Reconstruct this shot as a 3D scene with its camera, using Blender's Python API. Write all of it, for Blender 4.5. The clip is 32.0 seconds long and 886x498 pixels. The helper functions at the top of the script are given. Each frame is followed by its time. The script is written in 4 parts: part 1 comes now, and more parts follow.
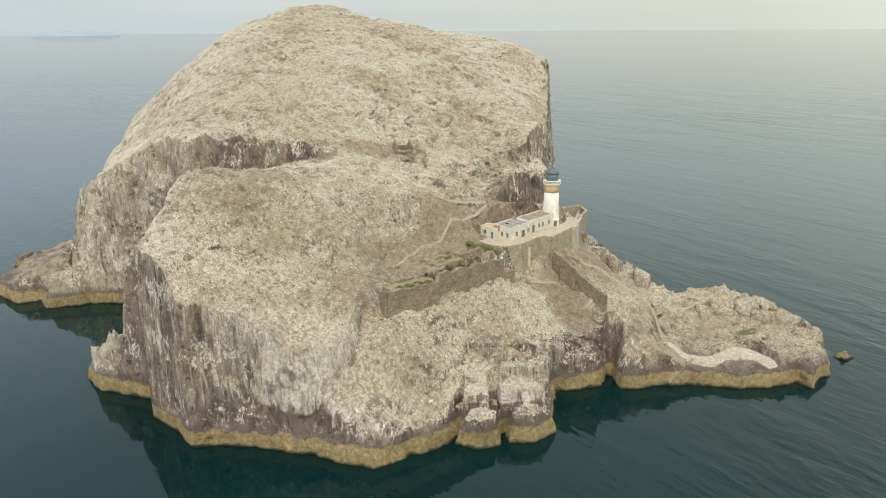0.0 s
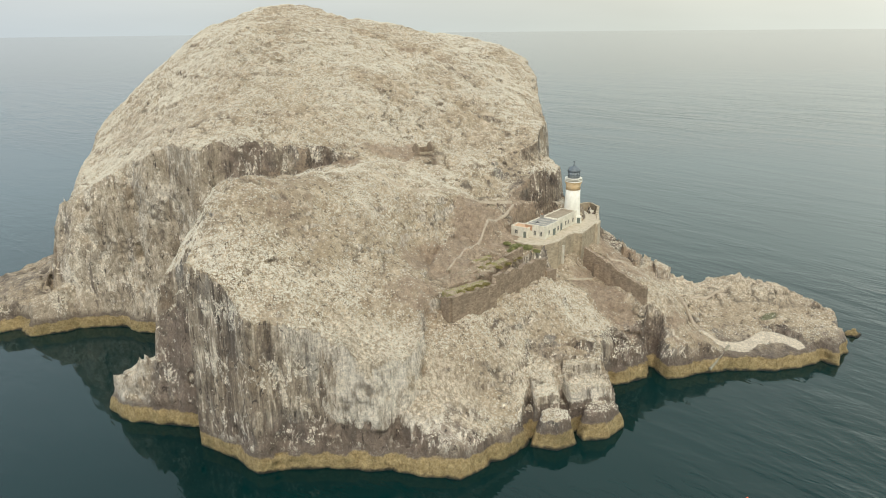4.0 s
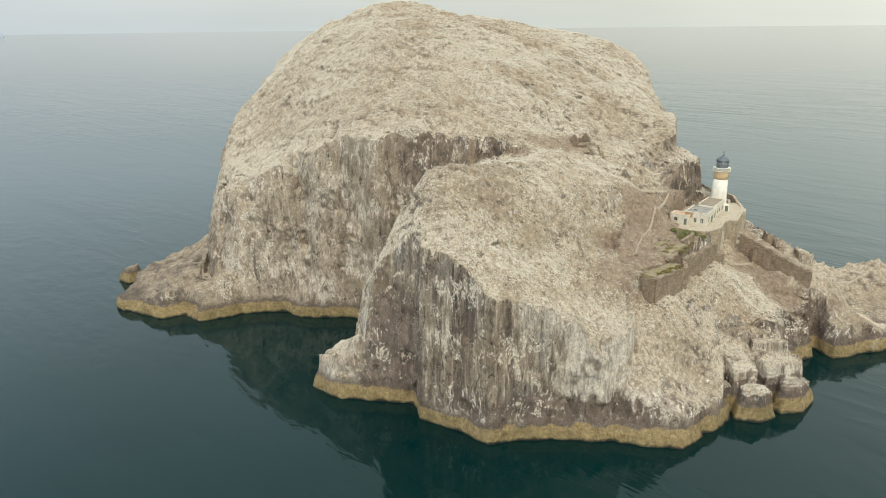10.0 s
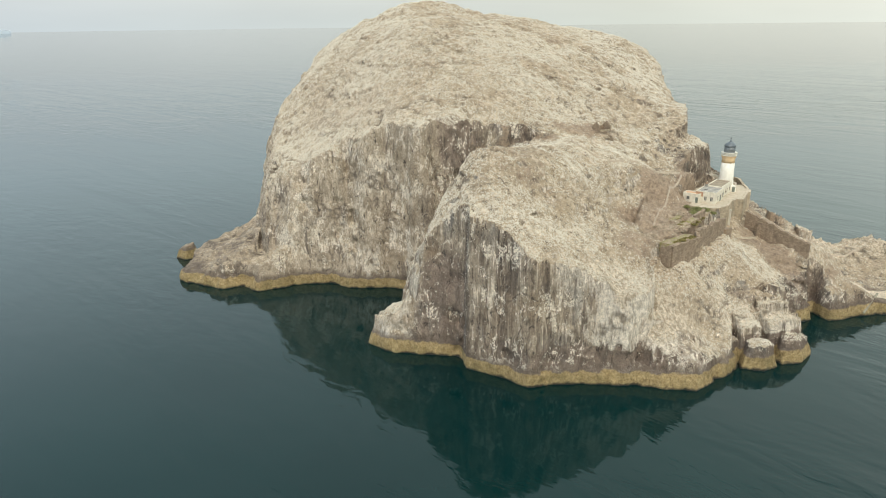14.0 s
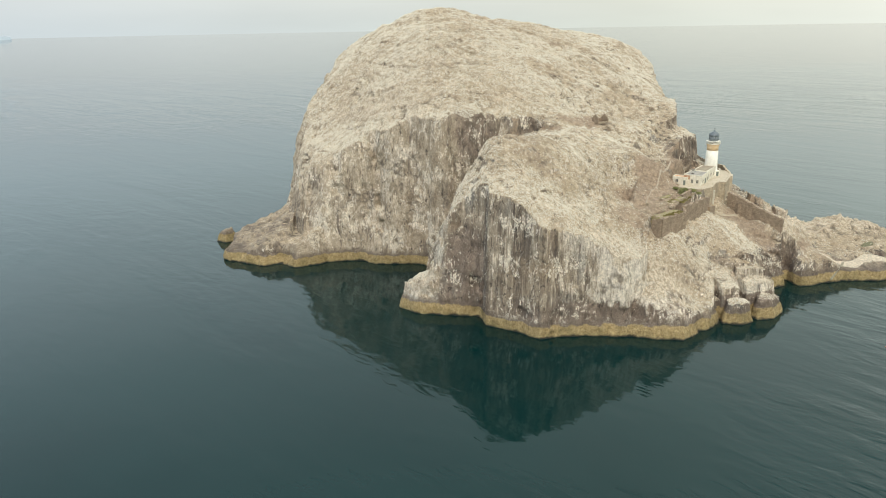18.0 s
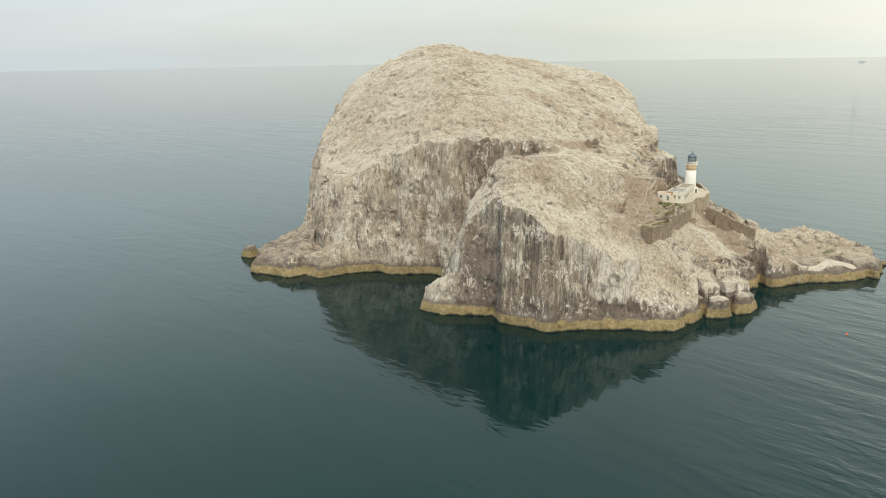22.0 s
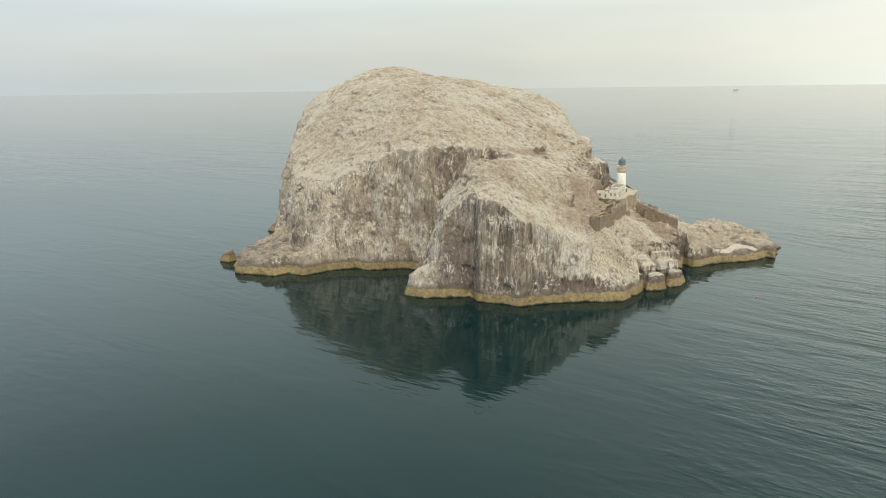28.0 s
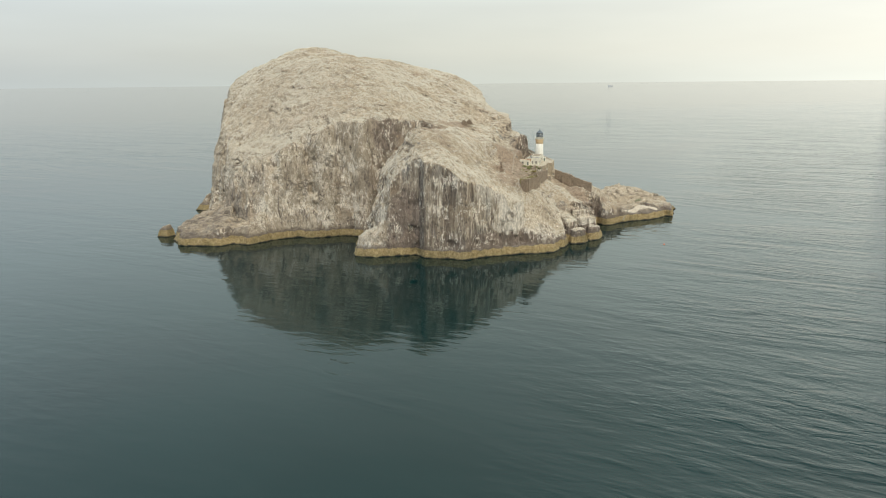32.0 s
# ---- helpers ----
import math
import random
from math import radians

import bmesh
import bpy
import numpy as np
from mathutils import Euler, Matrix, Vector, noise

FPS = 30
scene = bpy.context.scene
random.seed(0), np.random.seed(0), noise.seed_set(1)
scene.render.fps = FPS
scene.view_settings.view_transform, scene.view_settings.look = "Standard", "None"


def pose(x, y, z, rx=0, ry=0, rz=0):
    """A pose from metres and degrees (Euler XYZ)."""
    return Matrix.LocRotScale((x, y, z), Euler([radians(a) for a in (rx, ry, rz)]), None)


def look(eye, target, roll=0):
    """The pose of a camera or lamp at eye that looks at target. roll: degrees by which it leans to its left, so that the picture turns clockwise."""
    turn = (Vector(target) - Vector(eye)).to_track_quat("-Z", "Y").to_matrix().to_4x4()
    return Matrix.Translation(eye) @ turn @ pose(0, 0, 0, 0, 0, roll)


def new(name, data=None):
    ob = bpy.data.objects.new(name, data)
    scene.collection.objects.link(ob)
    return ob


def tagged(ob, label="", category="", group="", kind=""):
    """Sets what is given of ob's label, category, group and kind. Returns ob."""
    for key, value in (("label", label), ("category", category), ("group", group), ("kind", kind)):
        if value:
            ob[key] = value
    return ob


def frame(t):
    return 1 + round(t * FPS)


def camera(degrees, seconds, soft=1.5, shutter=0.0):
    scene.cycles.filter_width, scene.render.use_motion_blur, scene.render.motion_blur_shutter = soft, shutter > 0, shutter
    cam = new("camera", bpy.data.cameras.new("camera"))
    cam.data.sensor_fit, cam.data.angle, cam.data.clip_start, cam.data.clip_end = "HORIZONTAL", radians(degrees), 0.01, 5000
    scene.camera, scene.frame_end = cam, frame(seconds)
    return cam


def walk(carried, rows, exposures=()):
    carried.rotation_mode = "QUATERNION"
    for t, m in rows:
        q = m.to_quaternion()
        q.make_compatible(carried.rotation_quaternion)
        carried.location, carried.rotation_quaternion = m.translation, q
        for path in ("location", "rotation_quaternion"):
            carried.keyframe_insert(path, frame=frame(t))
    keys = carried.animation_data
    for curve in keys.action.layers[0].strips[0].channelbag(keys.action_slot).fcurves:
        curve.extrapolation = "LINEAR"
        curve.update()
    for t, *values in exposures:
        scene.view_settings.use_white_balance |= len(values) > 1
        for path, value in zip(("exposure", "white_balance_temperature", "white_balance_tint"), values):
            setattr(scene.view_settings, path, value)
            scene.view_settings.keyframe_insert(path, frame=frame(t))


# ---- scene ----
cam = camera(67.4, 32.0, 1.0)
PATH = [
    (0, (54.87, 2.08, 91.90), (40.41, 95.82, 60.21), -0.44),
    (0.5, (49.94, 1.83, 91.56), (40.22, 96.22, 60.00), -0.38),
    (1, (44.77, 1.81, 91.32), (42.34, 96.69, 59.85), -0.37),
    (2, (36.33, 2.56, 90.93), (35.60, 97.50, 59.56), -0.45),
    (3, (27.52, 2.57, 91.52), (26.49, 97.44, 59.92), -0.51),
    (3.5, (23.81, 2.54, 91.41), (22.37, 97.43, 59.89), -0.62),
    (5.5, (3.48, 0.14, 91.59), (3.38, 94.97, 59.87), -0.37),
    (6, (-0.12, -1.11, 91.40), (-0.54, 93.75, 59.76), -0.40),
    (7.5, (-13.18, -3.06, 91.46), (-13.55, 91.74, 59.64), -0.47),
    (9, (-24.94, -4.27, 91.57), (-25.77, 90.54, 59.77), -0.70),
    (10, (-31.48, -7.11, 91.59), (-32.50, 87.64, 59.62), -0.64),
    (11, (-36.24, -11.52, 91.61), (-37.33, 83.20, 59.55), -0.67),
    (12, (-39.26, -17.59, 91.45), (-40.47, 77.14, 59.45), -0.73),
    (13, (-41.11, -24.41, 91.52), (-42.43, 70.31, 59.48), -0.74),
    (14, (-42.96, -31.85, 92.20), (-44.27, 62.77, 59.86), -0.70),
    (15, (-45.23, -39.22, 92.86), (-46.47, 55.32, 60.30), -0.68),
    (15.5, (-46.36, -43.39, 93.08), (-47.67, 51.16, 60.53), -0.66),
    (17.5, (-49.38, -59.50, 93.05), (-50.36, 35.17, 60.87), -1.00),
    (18, (-50.68, -63.41, 92.90), (-51.61, 31.37, 61.02), -1.03),
    (19, (-53.83, -70.77, 92.61), (-54.67, 24.49, 62.18), -0.87),
    (20, (-58.15, -78.02, 93.63), (-58.53, 17.58, 64.32), -0.94),
    (21, (-62.30, -85.56, 94.26), (-61.18, 10.42, 66.21), -0.90),
    (22, (-66.05, -92.80, 93.79), (-63.28, 3.30, 66.27), -0.97),
    (23, (-69.93, -99.88, 92.69), (-64.68, -3.77, 65.54), -0.76),
    (24, (-75.13, -107.01, 92.65), (-67.13, -10.89, 66.26), -0.83),
    (25, (-81.85, -112.58, 93.13), (-70.48, -16.65, 67.29), -0.62),
    (25.5, (-84.53, -115.91, 93.15), (-71.35, -20.05, 67.91), -0.82),
    (27.5, (-96.53, -126.62, 90.90), (-79.81, -30.92, 67.19), -0.94),
    (28, (-99.60, -128.84, 89.59), (-82.93, -33.18, 65.71), -0.77),
    (29, (-106.62, -134.26, 86.51), (-89.60, -38.75, 62.26), -0.86),
    (29.5, (-110.51, -136.85, 84.99), (-92.28, -41.63, 60.49), -0.88),
    (30, (-114.48, -139.53, 83.53), (-93.20, -45.01, 58.80), -0.95),
    (30.5, (-118.60, -142.23, 82.18), (-94.07, -48.55, 57.23), -0.94),
    (31, (-122.72, -144.69, 80.95), (-95.30, -51.79, 56.08), -0.84),
    (32, (-130.60, -148.20, 78.97), (-98.07, -56.85, 54.54), -0.57),
]
walk(cam, [(t, look(eye, target, roll)) for t, eye, target, roll in PATH],
     [(0.0, -0.14), (9.0, -0.14), (18.0, -0.02), (24.0, -0.13), (28.0, -0.22), (32.0, -0.26)])

# ---- world and sun: a bright veil of thin cloud, brighter towards the right ----
world = bpy.data.worlds.new("world")
scene.world = world
world.use_nodes = True
wn, wl = world.node_tree.nodes, world.node_tree.links
wn.clear()
SUN_EL, SUN_AZ = radians(52), radians(182)
sky = wn.new("ShaderNodeTexSky")
sky.sky_type, sky.sun_disc = "NISHITA", False
sky.sun_elevation, sky.sun_rotation = SUN_EL, SUN_AZ
sky.air_density, sky.dust_density, sky.ozone_density = 1.0, 4.0, 1.0
sky_bg = wn.new("ShaderNodeBackground")
sky_bg.inputs["Strength"].default_value = 0.06
wl.new(sky.outputs["Color"], sky_bg.inputs["Color"])
coord = wn.new("ShaderNodeTexCoord")
split = wn.new("ShaderNodeSeparateXYZ")
wl.new(coord.outputs["Generated"], split.inputs["Vector"])
ramp = wn.new("ShaderNodeValToRGB")
stops = [(0.0, (0.50, 0.54, 0.52)), (0.495, (0.555, 0.58, 0.548)), (0.52, (0.545, 0.545, 0.503)), (0.55, (0.525, 0.52, 0.48)), (0.585, (0.68, 0.725, 0.67)),
         (0.635, (0.87, 0.945, 0.875)), (0.80, (0.90, 1.02, 1.00)), (1.0, (0.50, 0.54, 0.56))]
for k, (place, colour) in enumerate(stops):
    el = ramp.color_ramp.elements[k] if k < 2 else ramp.color_ramp.elements.new(place)
    el.position, el.color = place, (*colour, 1)
height = wn.new("ShaderNodeMapRange")
height.inputs["From Min"].default_value, height.inputs["From Max"].default_value = -1.0, 1.0
wl.new(split.outputs["Z"], height.inputs["Value"])
wl.new(height.outputs["Result"], ramp.inputs["Fac"])
side = wn.new("ShaderNodeMapRange")
side.inputs["From Min"].default_value, side.inputs["From Max"].default_value = -0.8, 0.8
wl.new(split.outputs["X"], side.inputs["Value"])
tint = wn.new("ShaderNodeValToRGB")
for el, place, colour in zip((*tint.color_ramp.elements, tint.color_ramp.elements.new(0.7), tint.color_ramp.elements.new(0.8), tint.color_ramp.elements.new(0.9)), (0.0, 0.30, 0.66, 0.8, 1.0), ((0.80, 0.88, 1.02), (0.755, 0.815, 0.87), (0.96, 0.975, 0.93), (1.09, 1.095, 1.04), (1.52, 1.50, 1.42))):
    el.position, el.color = place, (*colour, 1)
wl.new(side.outputs["Result"], tint.inputs["Fac"])
veil = wn.new("ShaderNodeVectorMath")
veil.operation = "MULTIPLY"
wl.new(ramp.outputs["Color"], veil.inputs[0])
wl.new(tint.outputs["Color"], veil.inputs[1])
clouds = wn.new("ShaderNodeTexNoise")
clouds.inputs["Scale"].default_value, clouds.inputs["Detail"].default_value = 2.2, 4.0
cmap = wn.new("ShaderNodeMapping")
cmap.inputs["Scale"].default_value = (1.0, 1.0, 6.0)
wl.new(coord.outputs["Generated"], cmap.inputs["Vector"])
wl.new(cmap.outputs["Vector"], clouds.inputs["Vector"])
cmix = wn.new("ShaderNodeMapRange")
cmix.inputs["To Min"].default_value, cmix.inputs["To Max"].default_value = 1.17, 1.53
wl.new(clouds.outputs["Fac"], cmix.inputs["Value"])
veil_bg = wn.new("ShaderNodeBackground")
wl.new(veil.outputs["Vector"], veil_bg.inputs["Color"])
wl.new(cmix.outputs["Result"], veil_bg.inputs["Strength"])
both = wn.new("ShaderNodeAddShader")
wout = wn.new("ShaderNodeOutputWorld")
wl.new(sky_bg.outputs["Background"], both.inputs[0])
wl.new(veil_bg.outputs["Background"], both.inputs[1])
wl.new(both.outputs["Shader"], wout.inputs["Surface"])

sun = new("sun", bpy.data.lights.new("sun", "SUN"))
sun.data.energy, sun.data.angle, sun.data.color = 1.45, radians(12), (1.0, 0.905, 0.75)
sun.matrix_world = look((0, 0, 0), (-math.sin(SUN_AZ) * math.cos(SUN_EL), -math.cos(SUN_AZ) * math.cos(SUN_EL), -math.sin(SUN_EL)))
sun.location = (200, 150, 300)
scene.view_settings.exposure = 0.0


# ---- materials ----
class Mat:
    """A node material under construction."""

    def __init__(self, name, rough=0.85, metal=0.0):
        self.m = bpy.data.materials.new(name)
        self.m.use_nodes = True
        self.t = self.m.node_tree
        self.b = self.t.nodes["Principled BSDF"]
        self.b.inputs["Roughness"].default_value, self.b.inputs["Metallic"].default_value = rough, metal
        self.c = self.t.nodes.new("ShaderNodeTexCoord")

    def node(self, kind, **values):
        n = self.t.nodes.new("ShaderNode" + kind)
        for k, v in values.items():
            n.inputs[k.replace("_", " ")].default_value = v
        return n

    def link(self, a, b):
        self.t.links.new(a, b)

    def mapped(self, scale=(1, 1, 1), turn=0.0, first=False):
        n = self.node("Mapping", Scale=tuple(1 / v for v in scale) if first else scale, Rotation=(0, 0, turn))
        n.vector_type = "TEXTURE" if first else "POINT"
        self.link(self.c.outputs["Object"], n.inputs["Vector"])
        return n.outputs["Vector"]

    def noise(self, size, detail=5.0, rough=0.55, stretch=(1, 1, 1), turn=0.0, warp=0.0, first=False):
        n = self.node("TexNoise", Scale=1.0 / size, Detail=detail, Roughness=rough, Distortion=warp)
        self.link(self.mapped(stretch, turn, first), n.inputs["Vector"])
        return n.outputs["Fac"]

    def cells(self, size, stretch=(1, 1, 1), feature="F1", out="Distance"):
        n = self.node("TexVoronoi", Scale=1.0 / size)
        n.feature = feature
        self.link(self.mapped(stretch), n.inputs["Vector"])
        return n.outputs[out]

    def attr(self, name):
        n = self.t.nodes.new("ShaderNodeAttribute")
        n.attribute_name = name
        return n.outputs["Fac"]

    def range(self, v, a, b, c=0.0, d=1.0, smooth=False):
        n = self.node("MapRange", From_Min=a, From_Max=b, To_Min=c, To_Max=d)
        n.interpolation_type = "SMOOTHSTEP" if smooth else "LINEAR"
        self.link(v, n.inputs["Value"])
        return n.outputs["Result"]

    def math(self, op, a, b=0.0):
        n = self.t.nodes.new("ShaderNodeMath")
        n.operation = op
        for k, v in enumerate((a, b)):
            if isinstance(v, (int, float)):
                n.inputs[k].default_value = v
            else:
                self.link(v, n.inputs[k])
        return n.outputs["Value"]

    def mix(self, fac, a, b, blend="MIX"):
        n = self.t.nodes.new("ShaderNodeMix")
        n.data_type, n.blend_type = "RGBA", blend
        for socket, v in (("Factor_Float", fac), ("A_Color", a), ("B_Color", b)):
            s = next(i for i in n.inputs if i.identifier == socket)
            if isinstance(v, (int, float)):
                s.default_value = v
            elif isinstance(v, tuple):
                s.default_value = (*v, 1)
            else:
                self.link(v, s)
        return next(o for o in n.outputs if o.identifier == "Result_Color")

    def ramp(self, v, *stops):
        n = self.t.nodes.new("ShaderNodeValToRGB")
        for k, (place, colour) in enumerate(stops):
            el = n.color_ramp.elements[k] if k < 2 else n.color_ramp.elements.new(place)
            el.position, el.color = place, (*colour, 1)
        self.link(v, n.inputs["Fac"])
        return n.outputs["Color"]

    def colour(self, v):
        if isinstance(v, tuple):
            self.b.inputs["Base Color"].default_value = (*v, 1)
        else:
            self.link(v, self.b.inputs["Base Color"])
        return self

    def bump(self, *layers):
        last = None
        for v, strength, distance in layers:
            n = self.node("Bump", Strength=strength, Distance=distance)
            self.link(v, n.inputs["Height"])
            if last:
                self.link(last, n.inputs["Normal"])
            last = n.outputs["Normal"]
        self.link(last, self.b.inputs["Normal"])
        return self


def rock_material():
    a = Mat("sea_rock", 0.9)
    geo = a.t.nodes.new("ShaderNodeNewGeometry")
    sep = a.t.nodes.new("ShaderNodeSeparateXYZ")
    a.link(geo.outputs["Normal"], sep.inputs["Vector"])
    pos = a.t.nodes.new("ShaderNodeSeparateXYZ")
    a.link(a.c.outputs["Object"], pos.inputs["Vector"])
    up, z = sep.outputs["Z"], pos.outputs["Z"]
    broad, mid, fine = a.noise(16, 4), a.noise(3.0, 10, 0.76), a.noise(0.6, 5, 0.7)
    white, stain = a.attr("guano"), a.attr("stain")
    # bare trachyte: grey brown walls with fine upright runs of droppings, pale and dark
    streak = a.noise(2.4, 7, 0.66, (1, 1, 0.33), 0.3, 2.0)
    streak_fine = a.noise(0.8, 6, 0.68, (1, 1, 0.28), 0.5, 1.2)
    crack = a.noise(1.9, 7, 0.70, (1, 1, 0.42), 0.4, 1.6)
    facet = a.noise(4.5, 8, 0.70, (1, 1, 0.55), 0.8, 0.9)
    tone = a.math("ADD", a.math("MULTIPLY", streak, 0.30), a.math("MULTIPLY", streak_fine, 0.26))
    tone = a.math("ADD", tone, a.math("MULTIPLY", facet, 0.44))
    # the front wall is drawn out in long fine runs
    run, run_fine = a.noise(1.5, 6, 0.62, (1, 1, 0.075), 0.2, 0.5), a.noise(0.55, 5, 0.66, (1, 1, 0.09), 0.9, 0.4)
    drawn = a.math("ADD", a.math("MULTIPLY", run, 0.50), a.math("ADD", a.math("MULTIPLY", run_fine, 0.27), a.math("MULTIPLY", facet, 0.23)))
    on_front = a.math("MULTIPLY", a.range(pos.outputs["Y"], 150, 164, 1.0, 0.0), a.range(pos.outputs["X"], -46, -34, 0.35, 1.0))
    tone = a.math("ADD", tone, a.math("MULTIPLY", on_front, a.math("SUBTRACT", drawn, tone)))
    tone = a.math("ADD", tone, a.math("MULTIPLY", a.math("SUBTRACT", white, stain), 0.075))
    rock = a.ramp(tone, (0.405, (0.08, 0.064, 0.051)), (0.46, (0.19, 0.152, 0.116)), (0.50, (0.30, 0.248, 0.187)), (0.545, (0.42, 0.355, 0.268)),
                  (0.60, (0.76, 0.69, 0.56)))
    rock = a.mix(a.range(broad, 0.52, 0.66, 0.0, 0.45), rock, (0.40, 0.305, 0.20))
    rock = a.mix(a.range(a.noise(9, 5, 0.6, (1, 1, 0.4), 0.3), 0.54, 0.66, 0.0, 0.55), rock, a.mix(a.range(streak_fine, 0.42, 0.58), (0.205, 0.205, 0.195), (0.40, 0.39, 0.35)))
    # the paler, ochre rock of the dome's south-west face
    ochre_rock = a.mix(a.range(a.noise(3.2, 8, 0.72, (1, 1, 0.6), 0.9, 1.2), 0.40, 0.58), (0.29, 0.235, 0.165), (0.60, 0.515, 0.39))
    on_dome = a.math("MULTIPLY", a.range(pos.outputs["Y"], 178, 187), a.range(pos.outputs["X"], -38, -26, 1.0, 0.0))
    rock = a.mix(a.math("MULTIPLY", on_dome, 0.6), rock, ochre_rock)
    smooth_brown = a.mix(a.range(facet, 0.40, 0.60), (0.175, 0.135, 0.105), (0.35, 0.28, 0.22))
    rock = a.mix(a.range(a.math("ADD", stain, a.math("MULTIPLY", a.math("SUBTRACT", a.noise(4, 6, 0.66, (1, 1, 0.35)), 0.5), 1.8)), 0.40, 0.75, 0.0, 0.85, smooth=True), rock, smooth_brown)
    # crack lines painted near black for the shade inside them
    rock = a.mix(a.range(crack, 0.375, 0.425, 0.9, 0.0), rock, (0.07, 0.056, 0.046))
    # larger upright patches of darker brown, fewer where the rock is whitened
    dark_patch = a.math("ADD", a.noise(7, 8, 0.7, (1, 1, 0.25), 1.3, 1.0), a.math("MULTIPLY", white, -0.03))
    rock = a.mix(a.range(dark_patch, 0.545, 0.61, 0.0, 0.75), rock, (0.15, 0.122, 0.10))
    # white spill below the brinks, in runs of uneven length
    spill = a.math("ADD", a.math("MULTIPLY", a.attr("wash"), 0.30), a.math("ADD", a.math("MULTIPLY", streak, 0.55), a.math("MULTIPLY", a.noise(7, 3, 0.5, (1, 1, 0.2)), 0.45)))
    rock = a.mix(a.range(spill, 0.645, 0.74, 0.0, 0.75), rock, a.mix(a.range(streak_fine, 0.42, 0.56), (0.36, 0.32, 0.26), (0.82, 0.76, 0.64)))
    # white splashes on the ledges
    splash = a.math("ADD", a.noise(1.7, 9, 0.74, (1, 1, 0.45), 0.9, 0.8), a.math("MULTIPLY", a.math("SUBTRACT", a.noise(10, 4), 0.5), 0.55))
    rock = a.mix(a.range(a.math("ADD", splash, a.math("SUBTRACT", a.math("MULTIPLY", white, 0.05), a.math("MULTIPLY", stain, 0.05))), 0.555, 0.59, 0.0, 1.0), rock, a.mix(a.range(fine, 0.40, 0.52), rock, (0.86, 0.80, 0.67)))
    chalk = a.math("ADD", white, a.math("MULTIPLY", a.math("SUBTRACT", splash, 0.5), 2.6))
    chalk_tone = a.mix(a.range(a.noise(1.0, 7, 0.72, (1, 1, 0.3)), 0.40, 0.56), (0.40, 0.345, 0.265), (0.84, 0.785, 0.67))
    rock = a.mix(a.range(chalk, 0.62, 0.86, 0.0, 0.9), rock, chalk_tone)
    # whitened ground between the nests
    ground = a.mix(a.range(mid, 0.42, 0.58), (0.35, 0.277, 0.186), (0.59, 0.50, 0.365))
    ground = a.mix(a.range(broad, 0.40, 0.68, 0.0, 0.55), ground, (0.36, 0.28, 0.185))
    speck = a.math("MULTIPLY", a.range(a.cells(1.0), 0.36, 0.22), a.range(a.noise(2.6, 3), 0.40, 0.55))
    ground = a.mix(a.math("MULTIPLY", speck, 0.85), ground, (0.72, 0.66, 0.53))
    ground = a.mix(a.range(a.noise(9, 6, 0.62, (1, 1, 1), 0.4), 0.52, 0.64, 0.0, 0.6), ground, (0.40, 0.325, 0.215))
    # dark specks painted as the shade between the seated birds
    pit_shade = a.range(a.noise(1.3, 8, 0.74, (1, 1, 0.8), 0.7), 0.545, 0.60)
    ground = a.mix(a.math("MULTIPLY", pit_shade, 0.85), ground, (0.15, 0.118, 0.085))
    ground = a.mix(a.range(white, 0.15, 0.5, 0.0, 0.75), ground, a.mix(a.range(a.noise(0.9, 8, 0.74, (1, 1, 0.4), 0.2), 0.44, 0.56), (0.36, 0.295, 0.21), (0.78, 0.70, 0.55)))
    cover = a.math("ADD", a.math("ADD", up, a.math("MULTIPLY", a.math("SUBTRACT", a.noise(5.0, 7, 0.72), 0.5), 2.0)), a.math("SUBTRACT", a.math("MULTIPLY", white, 0.12), a.math("MULTIPLY", stain, 0.9)))
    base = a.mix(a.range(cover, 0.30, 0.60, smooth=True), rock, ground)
    # the carved hollows get their shade as a darker colour
    hollow_shade = a.math("MULTIPLY", a.attr("crag"), a.range(a.noise(1.0, 5, 0.7), 0.30, 0.52))
    base = a.mix(a.math("MULTIPLY", hollow_shade, 0.8), base, (0.12, 0.098, 0.076))
    # trodden soil and turf
    soil = a.mix(a.range(a.noise(1.6, 7, 0.7), 0.32, 0.66), (0.235, 0.175, 0.124), (0.475, 0.375, 0.268))
    soil_edge = a.math("ADD", a.attr("soil"), a.math("MULTIPLY", a.math("SUBTRACT", a.noise(4, 6, 0.7), 0.5), 1.3))
    base = a.mix(a.range(soil_edge, 0.40, 0.60, 0.0, 0.93, smooth=True), base, soil)
    # the tidal belt: ochre weed above a dark wet foot
    edge = a.math("ADD", z, a.math("MULTIPLY", a.math("SUBTRACT", a.noise(3.4, 6, 0.66), 0.5), 2.4))
    weed = a.mix(a.range(a.noise(1.1, 5, 0.65), 0.35, 0.65), (0.28, 0.208, 0.092), (0.49, 0.385, 0.198))
    weed = a.mix(a.range(streak_fine, 0.54, 0.68, 0.0, 0.5), weed, (0.15, 0.105, 0.045))
    weed = a.mix(a.range(a.noise(5, 5, 0.6), 0.50, 0.66, 0.0, 0.6), weed, (0.20, 0.165, 0.07))
    above = a.mix(a.range(edge, 4.1, 6.2, 0.8, 0.0), base, (0.14, 0.11, 0.088))
    base = a.mix(a.range(edge, 3.45, 3.85), weed, above)
    base = a.mix(a.range(edge, 0.1, 0.75), (0.025, 0.02, 0.014), base)
